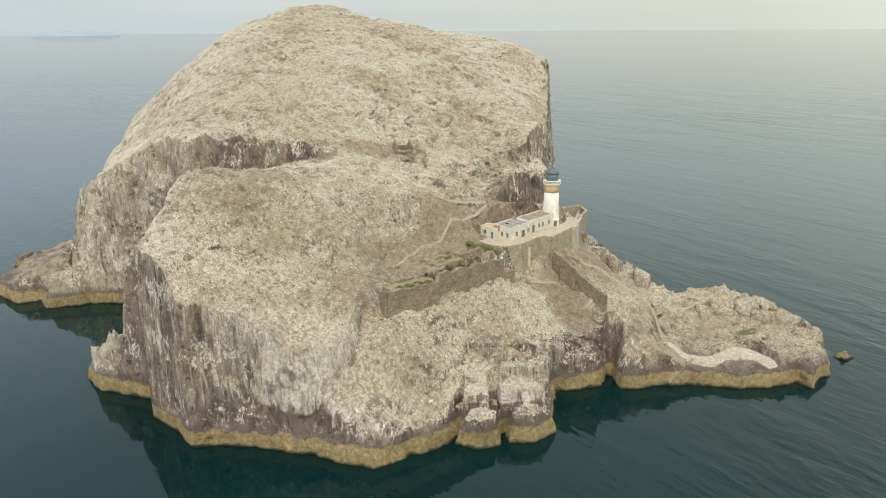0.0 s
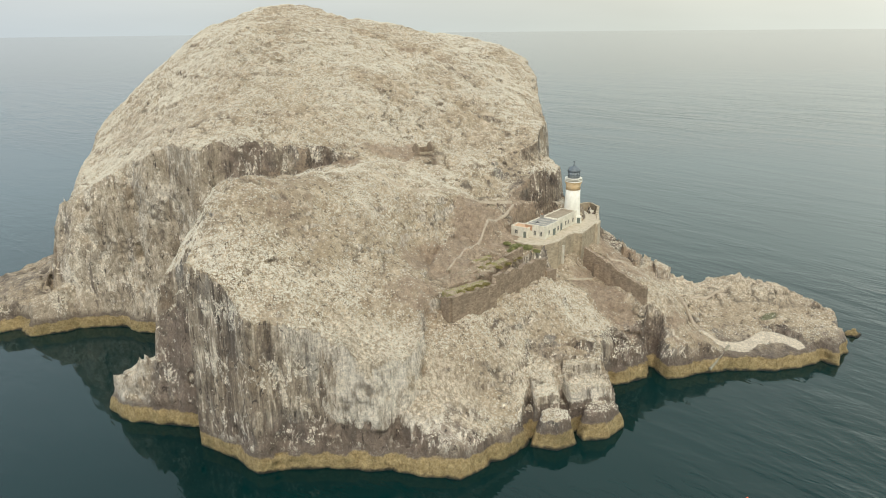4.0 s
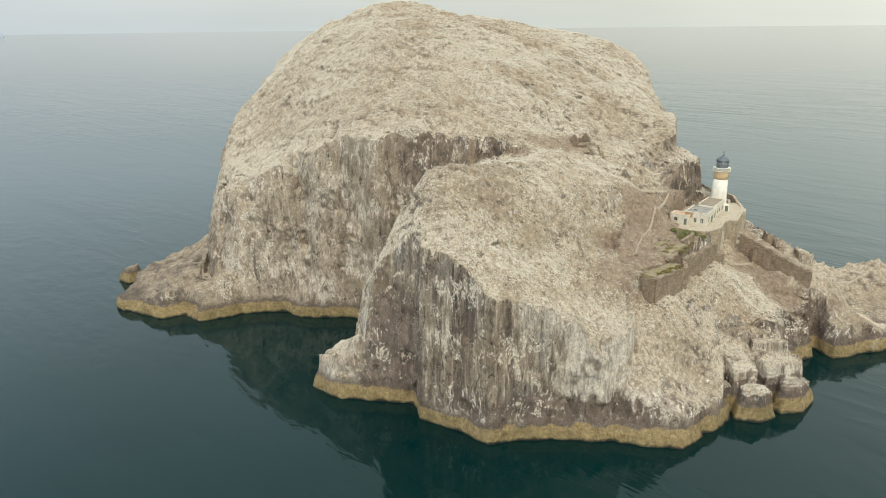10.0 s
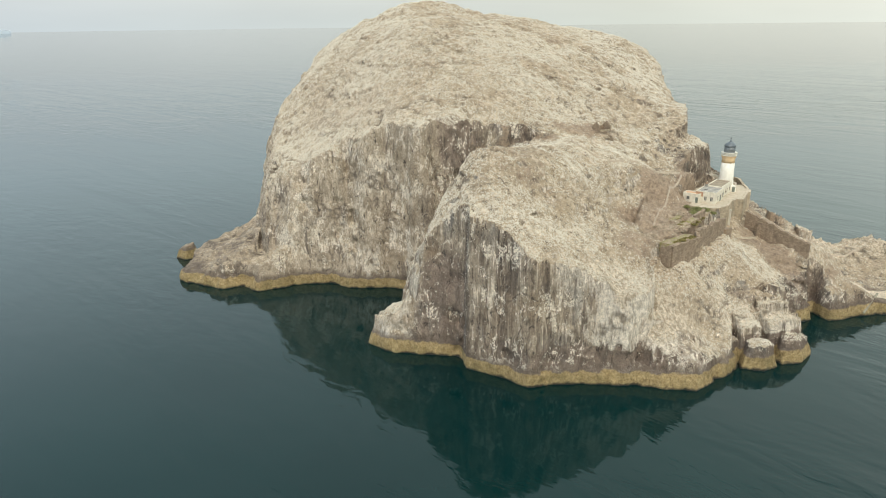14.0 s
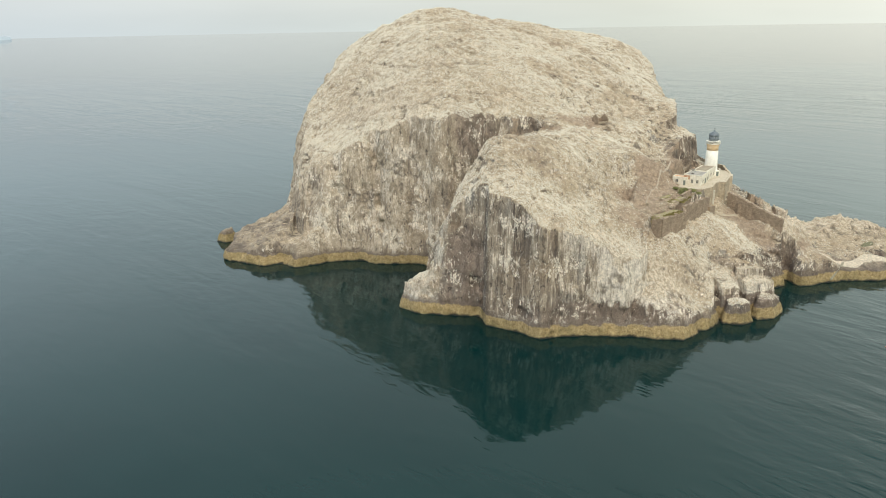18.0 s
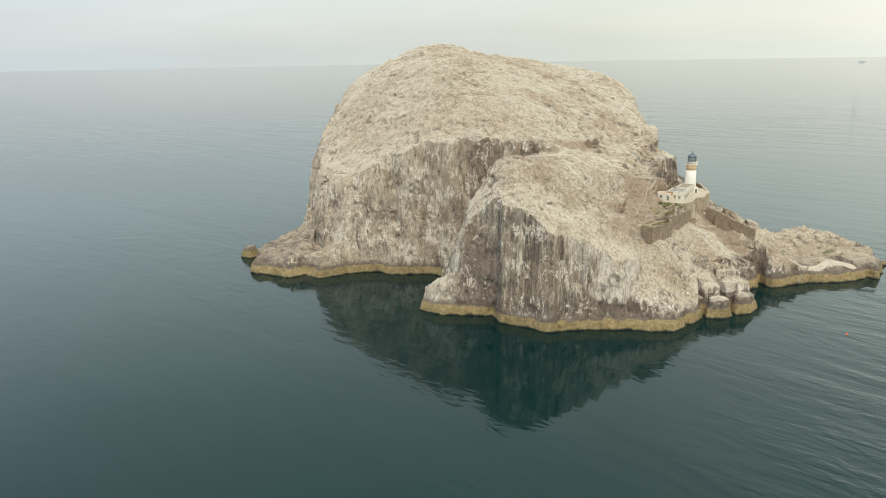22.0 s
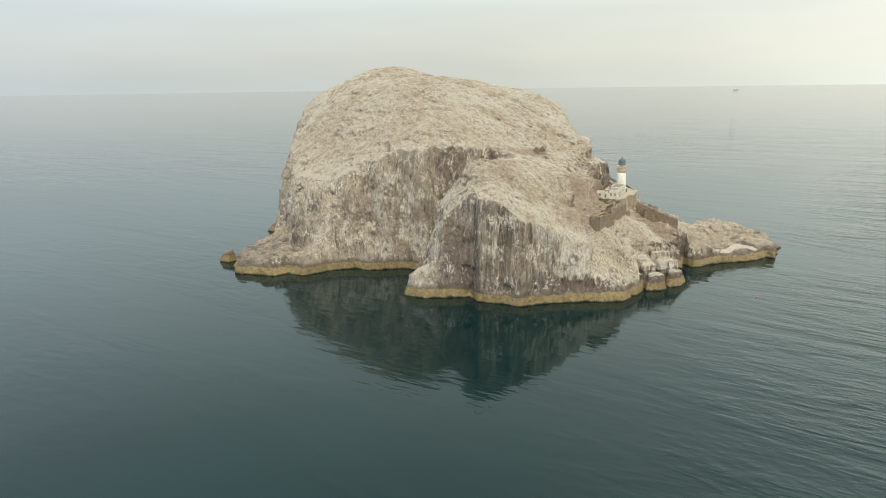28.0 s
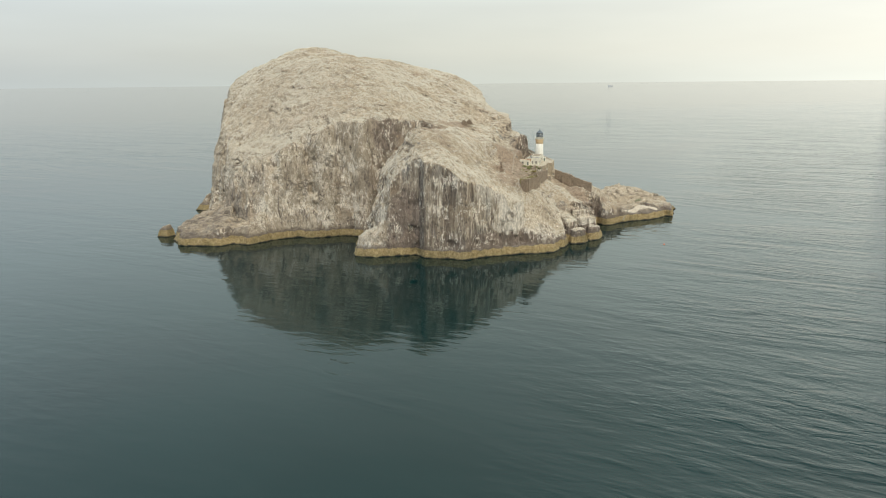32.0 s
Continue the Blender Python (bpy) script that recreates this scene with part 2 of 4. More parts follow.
    # the smooth worn ledge of the landing, and a green puddle
    base = a.mix(a.range(a.math("ADD", a.attr("worn"), a.math("MULTIPLY", a.math("SUBTRACT", a.noise(1.6, 5, 0.65), 0.5), 0.8)), 0.35, 0.55), base,
                 a.mix(a.range(a.noise(1.2, 5), 0.35, 0.65), (0.58, 0.50, 0.385), (0.74, 0.66, 0.52)))
    base = a.mix(a.range(a.attr("damp"), 0.45, 0.75, 0.0, 0.8), base, (0.105, 0.125, 0.055))
    grain = a.range(a.noise(0.5, 5, 0.75), 0.32, 0.68, 0.66, 1.30)
    shade = a.node("CombineColor")
    for k in ("Red", "Green", "Blue"):
        a.link(grain, shade.inputs[k])
    base = a.mix(1.0, base, shade.outputs["Color"], "MULTIPLY")
    base = a.mix(1.0, base, (1.03, 0.985, 0.965), "MULTIPLY")
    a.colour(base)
    a.bump((streak, 0.65, 1.5), (streak_fine, 0.6, 0.7), (crack, 0.7, 1.2), (mid, 0.5, 1.1), (fine, 0.8, 0.4))
    return a.m


def plain(name, lo, hi, size, rough=0.85, bump=0.15, metal=0.0, streaks=0.0):
    """A weathered surface of two tones, with fine grain, and runs of dirt where streaks is over 0."""
    a = Mat(name, rough, metal)
    n = a.noise(size, 6, 0.6)
    c = a.mix(a.range(n, 0.32, 0.68), lo, hi)
    if streaks:
        run = a.range(a.noise(size * 0.5, 5, 0.6, (1, 1, 0.12)), 0.5, 0.72, 0.0, streaks)
        c = a.mix(run, c, tuple(v * 0.45 for v in lo))
    a.colour(c)
    a.bump((a.noise(size * 0.25, 4, 0.6), 0.4, bump))
    return a.m


def masonry(name, lo, hi, stone=0.55):
    a = Mat(name, 0.92)
    cell = a.node("TexVoronoi", Scale=1.0 / stone)
    a.link(a.mapped((1, 1, 1.7)), cell.inputs["Vector"])
    tone = a.t.nodes.new("ShaderNodeSeparateColor")
    a.link(cell.outputs["Color"], tone.inputs["Color"])
    c = a.mix(tone.outputs["Red"], lo, hi)
    c = a.mix(a.range(a.noise(2.5, 5), 0.45, 0.7, 0.0, 0.6), c, tuple(v * 0.6 for v in lo))
    c = a.mix(a.range(a.noise(1.2, 5, 0.6, (1, 1, 0.2)), 0.56, 0.74, 0.0, 0.45), c, tuple(v * 1.35 for v in hi))
    a.colour(c)
    a.bump((cell.outputs["Distance"], 0.7, 0.12), (a.noise(0.5, 4), 0.4, 0.08))
    return a.m


def sea_material():
    a = Mat("sea_water", 0.03)
    a.b.inputs["IOR"].default_value = 1.333
    a.b.inputs["Specular IOR Level"].default_value = 0.41
    depth = a.noise(60, 3)
    a.colour(a.mix(a.range(depth, 0.35, 0.65), (0.0003, 0.0152, 0.0146), (0.0005, 0.0186, 0.0178)))
    pos = a.t.nodes.new("ShaderNodeSeparateXYZ")
    a.link(a.c.outputs["Object"], pos.inputs["Vector"])
    slant = a.math("SUBTRACT", pos.outputs["X"], a.math("MULTIPLY", pos.outputs["Y"], 0.9))
    open_sea = a.math("MAXIMUM", a.range(slant, -70, 60, 0.15, 1.0, smooth=True), a.range(pos.outputs["Y"], 380, 800, 0.0, 1.0, smooth=True))
    lie = radians(-47)
    lee = a.math("MULTIPLY", open_sea, a.range(a.noise(60, 4, 0.55, (0.4, 1.5, 1), lie, 0.8, True), 0.40, 0.60, 0.40, 1.0))
    swell = a.noise(12, 3, 0.5, (0.5, 1.3, 1), lie, 0.8, True)
    ripple = a.noise(4.2, 3, 0.5, (0.55, 1.3, 1), radians(-42), 0.6, True)
    small = a.noise(1.1, 3, 0.55, (0.5, 1.4, 1), radians(-45), 0.0, True)
    lee = a.math("MULTIPLY", lee, a.range(pos.outputs["Y"], 120, 280, 1.0, 1.7))
    lee = a.math("MULTIPLY", lee, a.range(pos.outputs["Y"], 300, 1500, 1.25, 0.12))
    a.bump((a.math("MULTIPLY", swell, lee), 0.6, 1.3), (a.math("MULTIPLY", ripple, lee), 0.75, 0.6), (a.math("MULTIPLY", small, lee), 0.3, 0.16))
    return a.m


def turf_material():
    a = Mat("rough_turf", 0.95)
    green = a.mix(a.range(a.noise(0.5, 5, 0.7), 0.35, 0.62), (0.15, 0.14, 0.045), (0.32, 0.275, 0.105))
    earth = a.mix(a.range(a.noise(0.4, 5, 0.7), 0.35, 0.65), (0.22, 0.165, 0.115), (0.42, 0.335, 0.235))
    a.colour(a.mix(a.range(a.noise(1.7, 6, 0.7), 0.42, 0.56), green, earth))
    a.bump((a.noise(0.35, 5, 0.7), 0.8, 0.3))
    return a.m


ROCK = rock_material()
TURF = turf_material()
SEA = sea_material()
WALL_STONE = masonry("old_rubble_stone", (0.19, 0.138, 0.096), (0.33, 0.25, 0.172))
RETAIN_STONE = masonry("terrace_rubble_stone", (0.30, 0.24, 0.165), (0.43, 0.355, 0.25), 0.7)
WHITEWASH = plain("whitewash", (0.66, 0.62, 0.52), (0.82, 0.79, 0.70), 1.6, 0.8, 0.05, 0, 0.18)
HOUSE_WALL = plain("cream_limewash", (0.55, 0.50, 0.40), (0.74, 0.69, 0.575), 1.3, 0.85, 0.05, 0, 0.3)
OCHRE = plain("ochre_paint", (0.68, 0.47, 0.25), (0.78, 0.59, 0.36), 1.2, 0.7, 0.04, 0, 0.3)
FELT = plain("roof_felt", (0.19, 0.18, 0.165), (0.33, 0.305, 0.265), 1.5, 0.8)
FELT_TAN = plain("weathered_roof", (0.22, 0.17, 0.115), (0.36, 0.30, 0.22), 1.2, 0.85)
RUST = plain("rusty_roof", (0.36, 0.20, 0.115), (0.46, 0.28, 0.17), 0.8, 0.7)
ANNEX_ROOF = plain("annex_roofing", (0.50, 0.30, 0.17), (0.62, 0.42, 0.27), 1.0)
RENDER = plain("old_render", (0.40, 0.335, 0.245), (0.54, 0.46, 0.35), 1.5, 0.9, 0.1, 0, 0.3)
STEP_STONE = plain("weedy_steps", (0.26, 0.235, 0.165), (0.42, 0.38, 0.29), 1.1, 0.8, 0.1)
CONCRETE = plain("worn_concrete", (0.42, 0.37, 0.29), (0.60, 0.55, 0.46), 1.8)
GLAZING = plain("lantern_glass", (0.16, 0.18, 0.19), (0.24, 0.26, 0.26), 0.7, 0.12, 0.01)
DARK = plain("dark_glass", (0.06, 0.062, 0.062), (0.10, 0.10, 0.095), 1.0, 0.15, 0.01)
LANTERN = plain("lantern_metal", (0.09, 0.11, 0.125), (0.15, 0.17, 0.18), 0.8, 0.5, 0.02, 0.2)
DOOR = plain("door_paint", (0.10, 0.12, 0.10), (0.16, 0.18, 0.15), 0.6, 0.6)
PATH_DIRT = plain("trodden_path", (0.34, 0.272, 0.20), (0.45, 0.375, 0.287), 0.9)
LEAF = plain("shrub_leaves", (0.15, 0.16, 0.055), (0.30, 0.285, 0.115), 0.9, 0.7)
MOSS = plain("yellow_turf", (0.14, 0.12, 0.035), (0.26, 0.21, 0.075), 0.9, 0.9)
GANNET_MOUND = plain("pale_gannet_mound", (0.47, 0.415, 0.315), (0.69, 0.63, 0.515), 1.5, 0.85)
ORANGE = plain("orange_plastic", (0.70, 0.12, 0.03), (0.80, 0.17, 0.05), 0.4, 0.5)
# distance haze is mixed into the colours of the far land and ship
FAR_LAND = plain("hazy_land", (0.31, 0.36, 0.40), (0.35, 0.39, 0.43), 120, 1.0)
HAZY_STEEL = plain("hazy_ship_steel", (0.46, 0.47, 0.48), (0.54, 0.54, 0.54), 6, 0.6)

# ---- the rock: footprints with the steepness of their cliffs, and tops through a few knots ----
LATTICE = np.random.RandomState(7).rand(32, 32, 32).astype(np.float32)


def vnoise(x, y, z):
    """Smooth noise from -1 to 1, one cell a unit."""
    ix, iy, iz = np.floor(x).astype(np.int32), np.floor(y).astype(np.int32), np.floor(z).astype(np.int32)
    fx, fy, fz = x - ix, y - iy, z - iz
    fx, fy, fz = fx * fx * (3 - 2 * fx), fy * fy * (3 - 2 * fy), fz * fz * (3 - 2 * fz)
    total = 0
    for a in (0, 1):
        for b in (0, 1):
            for c in (0, 1):
                w = (fx if a else 1 - fx) * (fy if b else 1 - fy) * (fz if c else 1 - fz)
                total = total + w * LATTICE[(ix + a) & 31, (iy + b) & 31, (iz + c) & 31]
    return 2 * total - 1


def cliff(poly, x, y, warp=1.6):
    """The height that a cliff may have at a distance inside a footprint whose corners are (x, y, steepness)."""
    wx = x + warp * vnoise(x / 9, y / 9, 0 * x + 3.3) + 0.5 * warp * vnoise(x / 3.5, y / 3.5, 0 * x + 8.3)
    wy = y + warp * vnoise(x / 9, y / 9, 0 * x + 13.7) + 0.5 * warp * vnoise(x / 3.5, y / 3.5, 0 * x + 18.1)
    best, steep, inside = np.full(x.shape, 1e9), np.ones(x.shape), np.zeros(x.shape, bool)
    n = len(poly)
    for k in range(n):
        (ax, ay, sa), (bx, by, sb) = poly[k], poly[(k + 1) % n]
        ex, ey = bx - ax, by - ay
        t = np.clip(((wx - ax) * ex + (wy - ay) * ey) / (ex * ex + ey * ey), 0, 1)
        d = np.hypot(wx - ax - t * ex, wy - ay - t * ey)
        near = d < best
        best, steep = np.where(near, d, best), np.where(near, sa + t * (sb - sa), steep)
        cross = ((ay > wy) != (by > wy)) & (wx < ex * (wy - ay) / (ey if ey else 1e-9) + ax)
        inside ^= cross
    return np.where(inside, best, -best) * steep


def surface(knots, x, y, soft=10.0):
    """A smooth sheet through knots (x, y, z)."""
    k = np.array(knots, float)
    phi = lambda r2: np.sqrt(r2 + soft * soft)  # noqa: E731
    n = len(k)
    a = np.zeros((n + 3, n + 3))
    a[:n, :n] = phi((k[:, None, 0] - k[None, :, 0]) ** 2 + (k[:, None, 1] - k[None, :, 1]) ** 2)
    a[:n, n:] = np.c_[np.ones(n), k[:, :2] / 100]
    a[n:, :n] = a[:n, n:].T
    w = np.linalg.solve(a, np.r_[k[:, 2], 0, 0, 0])
    out = w[n] + w[n + 1] * x / 100 + w[n + 2] * y / 100
    for j in range(n):
        out = out + w[j] * phi((x - k[j, 0]) ** 2 + (y - k[j, 1]) ** 2)
    return out


DOME_FOOT = [(-106, 197, 4), (-90, 198, 7), (-76, 196, 9), (-66, 195, 15), (-57, 189, 20), (-44, 189.5, 20), (-30, 193, 15), (-12, 190, 8), (8, 186, 6),
             (26, 197, 6), (42, 212, 7), (54, 224, 8), (58, 236, 10), (63, 262, 9), (62, 300, 10), (62, 335, 10), (40, 360, 12), (0, 382, 12),
             (-50, 392, 12), (-95, 378, 10), (-116, 345, 7), (-124, 305, 8), (-133, 264, 4), (-129, 230, 3), (-120, 206, 3)]
DOME_TOP = [(-51, 325, 101.4), (-94, 328, 88.3), (-115, 325, 75.8), (-126, 300, 58.8), (-17, 320, 94), (10, 318, 88.8), (37, 320, 85), (58, 318, 75.4),
            (-70, 300, 96.6), (-35, 300, 94.6), (-5, 285, 89.6), (25, 290, 81.5), (48, 290, 74.5), (60, 263, 54.5), (3, 250, 75.4), (30, 258, 71.9),
            (13, 206, 53.5), (-57, 191, 58.9), (-25, 197, 58.5), (-79, 203, 52.9), (-98, 215, 44.3), (-115, 240, 43.5), (-55, 255, 92), (-100, 270, 73),
            (36, 232, 57.5), (30, 214, 51.5), (43, 222, 51.5), (-50, 365, 83), (-20, 345, 83.8), (15, 345, 73.2), (-95, 355, 74), (-15, 230, 73), (52, 236, 58.5)]
# hollows and knolls of the dome: middle, half-widths, turn, rise
DOME_FORMS = [(-2, 277, 16, 4, -8, -2.6), (14, 273, 13, 3, -12, -1.6), (-55, 318, 22, 8, 0, 0.7), (-88, 300, 10, 8, 20, 1.4), (-6, 300, 16, 7, -5, 0.8),
              (-24, 246, 5, 12, 10, -1.6), (-62, 270, 16, 6, 15, -1.3), (30, 262, 5, 18, -30, -1.4), (45, 300, 9, 8, 0, 1.4), (-8, 212, 14, 5, 20, -1.4)]
SPUR_FOOT = [(2, 190, 5), (20, 184, 5), (33, 190, 5), (44, 199, 6), (53, 206, 7), (60, 213, 8), (62, 226, 8), (60, 240, 8), (30, 240, 4), (0, 215, 4)]
SPUR_TOP = [(13, 204, 53), (24, 197, 47.5), (34, 199, 40.8), (39, 210, 46), (44, 209.5, 47), (52, 213, 46), (49, 218, 46.8), (48, 232, 50), (54, 230, 48.5), (28, 212, 51.5), (40, 220, 51), (10, 190, 49.5)]
FRONT_FOOT = [(-41, 140, 18), (-39, 134, 26), (-30, 129, 24), (-23, 123, 24), (-19, 124, 22), (-9.5, 125.5, 15), (3, 124.6, 8), (12, 128, 5), (18, 139, 5),
              (17, 143, 5), (30, 154.5, 6), (45, 173.5, 6), (54, 181, 5), (66, 200, 5), (70, 213, 5), (60, 226, 5), (30, 226, 3), (-20, 210, 3),
              (-46, 192, 4), (-55, 183, 4), (-62, 170, 3.5), (-58, 156, 6), (-53, 146, 9), (-47, 142.5, 10)]
FRONT_TOP = [(-37, 136, 43.5), (-38, 158, 55.5), (-24.6, 126, 37.3), (-3, 130, 28.5), (8, 133, 24), (19, 147, 30), (29, 157, 31), (2, 150, 34.5),
             (4, 165, 40), (13, 171, 33.5), (18, 163, 33), (27, 172, 32.5), (38, 178, 32.5), (45, 186, 32.3), (62, 205, 32.3), (50, 200, 33), (29, 184, 40.5), (-45, 147, 40), (-50, 154, 34), (-55, 164, 20),
             (38.5, 200, 41), (35, 186, 33.4), (33, 179, 33), (-17, 172, 54.5), (-3, 184, 53.5), (-25, 197, 52), (10, 186, 49), (-15, 150, 43), (22, 179, 37), (24, 195, 46)]
LOW_FOOT = [(3, 126, 3), (14, 122.4, 4), (20.5, 121.4, 4), (26.5, 125, 4), (36, 133, 4), (38.6, 137.5, 4), (40, 142, 4), (47, 144, 4), (60, 150, 5), (61.5, 159, 5), (72.2, 164.4, 6),
            (75.2, 171, 6), (77.5, 164.2, 5), (90.8, 167.2, 4), (101, 168.7, 4), (109.5, 167.2, 4), (117, 170, 4), (125, 173.4, 4), (128, 170.2, 4),
            (135.6, 180.2, 4), (138, 193, 4), (127, 202, 5), (112, 205, 5), (98, 204, 4), (90, 208, 4), (81, 215, 4), (72, 224, 4), (55, 232, 4), (30, 215, 4), (5, 170, 4)]
LOW_TOP = [(20, 126, 8), (12, 128, 11), (26, 131, 8), (14, 138, 20), (24, 147, 24.5), (36, 158, 25), (45, 171, 25), (40, 146, 11), (52, 150, 12), (54, 158, 15), (60, 162, 13),
           (72, 167, 10), (73, 172.5, 16.3), (61, 184, 21.5), (70, 184, 22), (66, 198, 25), (74, 204, 21), (87, 203, 17), (82, 181, 17), (90, 189, 12), (86, 170, 8.5),
           (97, 178, 6), (108, 177, 6.2), (120, 181, 6.6), (114, 199, 14.3), (103, 198, 13.3), (97, 197, 11.5), (123, 198, 13), (132, 193, 9.5), (112, 188, 8), (101, 187, 7.4), (123, 188, 8.5), (127, 177, 6), (36, 142, 10.5)]
SHOULDER_FOOT = [(-68, 150, 4), (-62, 145, 5), (-53, 143, 5), (-38, 140, 5), (-40, 152, 3), (-56, 162, 3), (-66, 160, 3)]
HEAD_FOOT = [(-146, 205, 3), (-137, 198.5, 3), (-127, 193.5, 3), (-122.5, 196, 3), (-113, 191.5, 4), (-105, 195, 4), (-95, 205, 3), (-105, 235, 3), (-128, 250, 3),
             (-141, 238, 2), (-150, 224, 2)]
HEAD_TOP = [(-142, 210, 5), (-141, 225, 8), (-124, 222, 13), (-112, 205, 12), (-127, 200, 8), (-105, 215, 20), (-115, 230, 20), (-130, 238, 12)]
TERRACE = 32.6


def blob(x, y, cx, cy, rx, ry, turn=0.0):
    """1 inside a soft oval, 0 outside."""
    c, s = math.cos(radians(turn)), math.sin(radians(turn))
    u, v = (c * (x - cx) + s * (y - cy)) / rx, (c * (y - cy) - s * (x - cx)) / ry
    return np.clip(1.5 - np.hypot(u, v), 0, 1)


def island_height(x, y):
    top, wall = surface(DOME_TOP, x, y), cliff(DOME_FOOT, x, y, 2.2)
    for cx, cy, rx, ry, turn, rise in DOME_FORMS:
        top = top + rise * blob(x, y, cx, cy, rx, ry, turn)
    soft = 0.4 + 2.4 * np.clip((-48 - x) / 30, 0, 1)
    near = np.clip(0.5 + (wall - top) / (8 * soft), 0, 1)
    dome = wall + (top - wall) * near - 4 * soft * near * (1 - near)
    front = np.minimum(surface(FRONT_TOP, x, y, 6.0), cliff(FRONT_FOOT, x, y, 1.3))
    low = np.minimum(surface(LOW_TOP, x, y, 5.0), cliff(LOW_FOOT, x, y, 0.9))
    # the cleft that the sea has cut beside the landing
    gut = np.hypot((x - 75.0) * 1.0, np.maximum(y - 169.5, 0) * 0.9)
    low = np.where(gut < 3.0, np.minimum(low, -3 + 9.0 * np.maximum(gut - 0.7, 0)), low)
    shoulder = np.minimum(12.5 + 0.35 * (x + 58) - 0.15 * (y - 147), cliff(SHOULDER_FOOT, x, y, 0.9))
    spur = np.minimum(surface(SPUR_TOP, x, y, 4.0), cliff(SPUR_FOOT, x, y, 1.4))
    head = np.minimum(surface(HEAD_TOP, x, y), cliff(HEAD_FOOT, x, y, 1.2))
    land = np.maximum.reduce([dome, front, low, shoulder, spur, head])
    # the shelf cut into the slope for the house
    c, s = math.cos(radians(53)), math.sin(radians(53))
    u, v = c * (x - 45.7) + s * (y - 185.8), c * (y - 185.8) - s * (x - 45.7)
    shelf = (u > -3.2) & (u < 25) & (v > -5) & (v < 11.8)
    return np.where(shelf, np.minimum(land, 32.0), land)


def soil_at(x, y):
    """How bare and trodden the ground is."""
    return np.maximum.reduce([blob(x, y, 24, 168, 14, 11, 45), blob(x, y, 14, 166, 8, 8), blob(x, y, 30, 186, 12, 7, 30), blob(x, y, 4, 206, 14, 5, 15) * 0.8,
                              blob(x, y, 62, 177, 6, 12, 40) * 0.75, blob(x, y, -22, 160, 16, 9, 60) * 0.45, blob(x, y, 10, 150, 9, 7) * 0.6,
                              blob(x, y, 102, 186, 27, 11) * 0.32, blob(x, y, 80, 199, 11, 11) * 0.5, blob(x, y, 72, 197, 8, 15, 20) * 0.65, blob(x, y, 84, 172, 9, 8) * 0.5,
                              blob(x, y, -40, 300, 40, 18) * 0.4,
                              blob(x, y, 5, 275, 22, 6, -10) * 0.55, blob(x, y, -20, 193, 16, 4) * 0.7, blob(x, y, 42, 200, 9, 6, 55) * 0.8])


LEDGE = [(91.5, 176.6, 0.8), (94, 174.6, 1.2), (97, 173.6, 1.9), (102, 173.4, 1.9), (106, 175.4, 1.5), (109.5, 177.4, 2.0), (114, 177.0, 2.6), (117.5, 174.4, 2.0)]


def worn_at(x, y):
    """1 along the smooth pale ledge of the landing."""
    out = np.zeros(np.shape(x))
    for (ax, ay, aw), (bx, by, bw) in zip(LEDGE, LEDGE[1:]):
        ex, ey = bx - ax, by - ay
        t = np.clip(((x - ax) * ex + (y - ay) * ey) / (ex * ex + ey * ey), 0, 1)
        out = np.maximum(out, np.clip(1.5 - np.hypot(x - ax - t * ex, y - ay - t * ey) / (aw + t * (bw - aw)), 0, 1))
    return out


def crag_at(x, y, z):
    """1 in the slopes' broken hollows, carved and painted dark as shade, 0 outside."""
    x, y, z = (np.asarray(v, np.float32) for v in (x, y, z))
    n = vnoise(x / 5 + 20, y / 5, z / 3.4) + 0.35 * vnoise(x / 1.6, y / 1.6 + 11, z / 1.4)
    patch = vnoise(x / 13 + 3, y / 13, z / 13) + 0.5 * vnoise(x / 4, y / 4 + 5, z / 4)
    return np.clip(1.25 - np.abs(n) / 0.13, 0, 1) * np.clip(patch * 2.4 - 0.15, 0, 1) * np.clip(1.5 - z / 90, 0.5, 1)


def guano_at(x, y, z):
    """How thickly the rock is whitened, over what its slope alone would give."""
    g = 0.5 * blob(x, y, 14, 129, 15, 12) + 0.75 * blob(x, y, -61, 149, 9, 8) + 0.8 * blob(x, y, 47, 143, 15, 6) * np.clip((z - 6) / 2, 0, 1) + 0.9 * blob(x, y, 4, 127, 11, 9) * np.clip((z - 8) / 5, 0, 1) + 0.22 * blob(x, y, -22, 125, 14, 7)
    g += 0.34 * blob(x, y, -98, 220, 42, 42) + 0.3 * blob(x, y, -66, 194, 22, 9) + 0.12 * blob(x, y, -54, 156, 10, 16)
    g += 0.35 * blob(x, y, 84, 204, 12, 8) + 0.35 * blob(x, y, 112, 198, 24, 7) + 0.3 * blob(x, y, 78, 176, 8, 10)
    return g + 0.05 - 1.2 * blob(x, y, -133, 214, 22, 19, 120) * (z < 24)


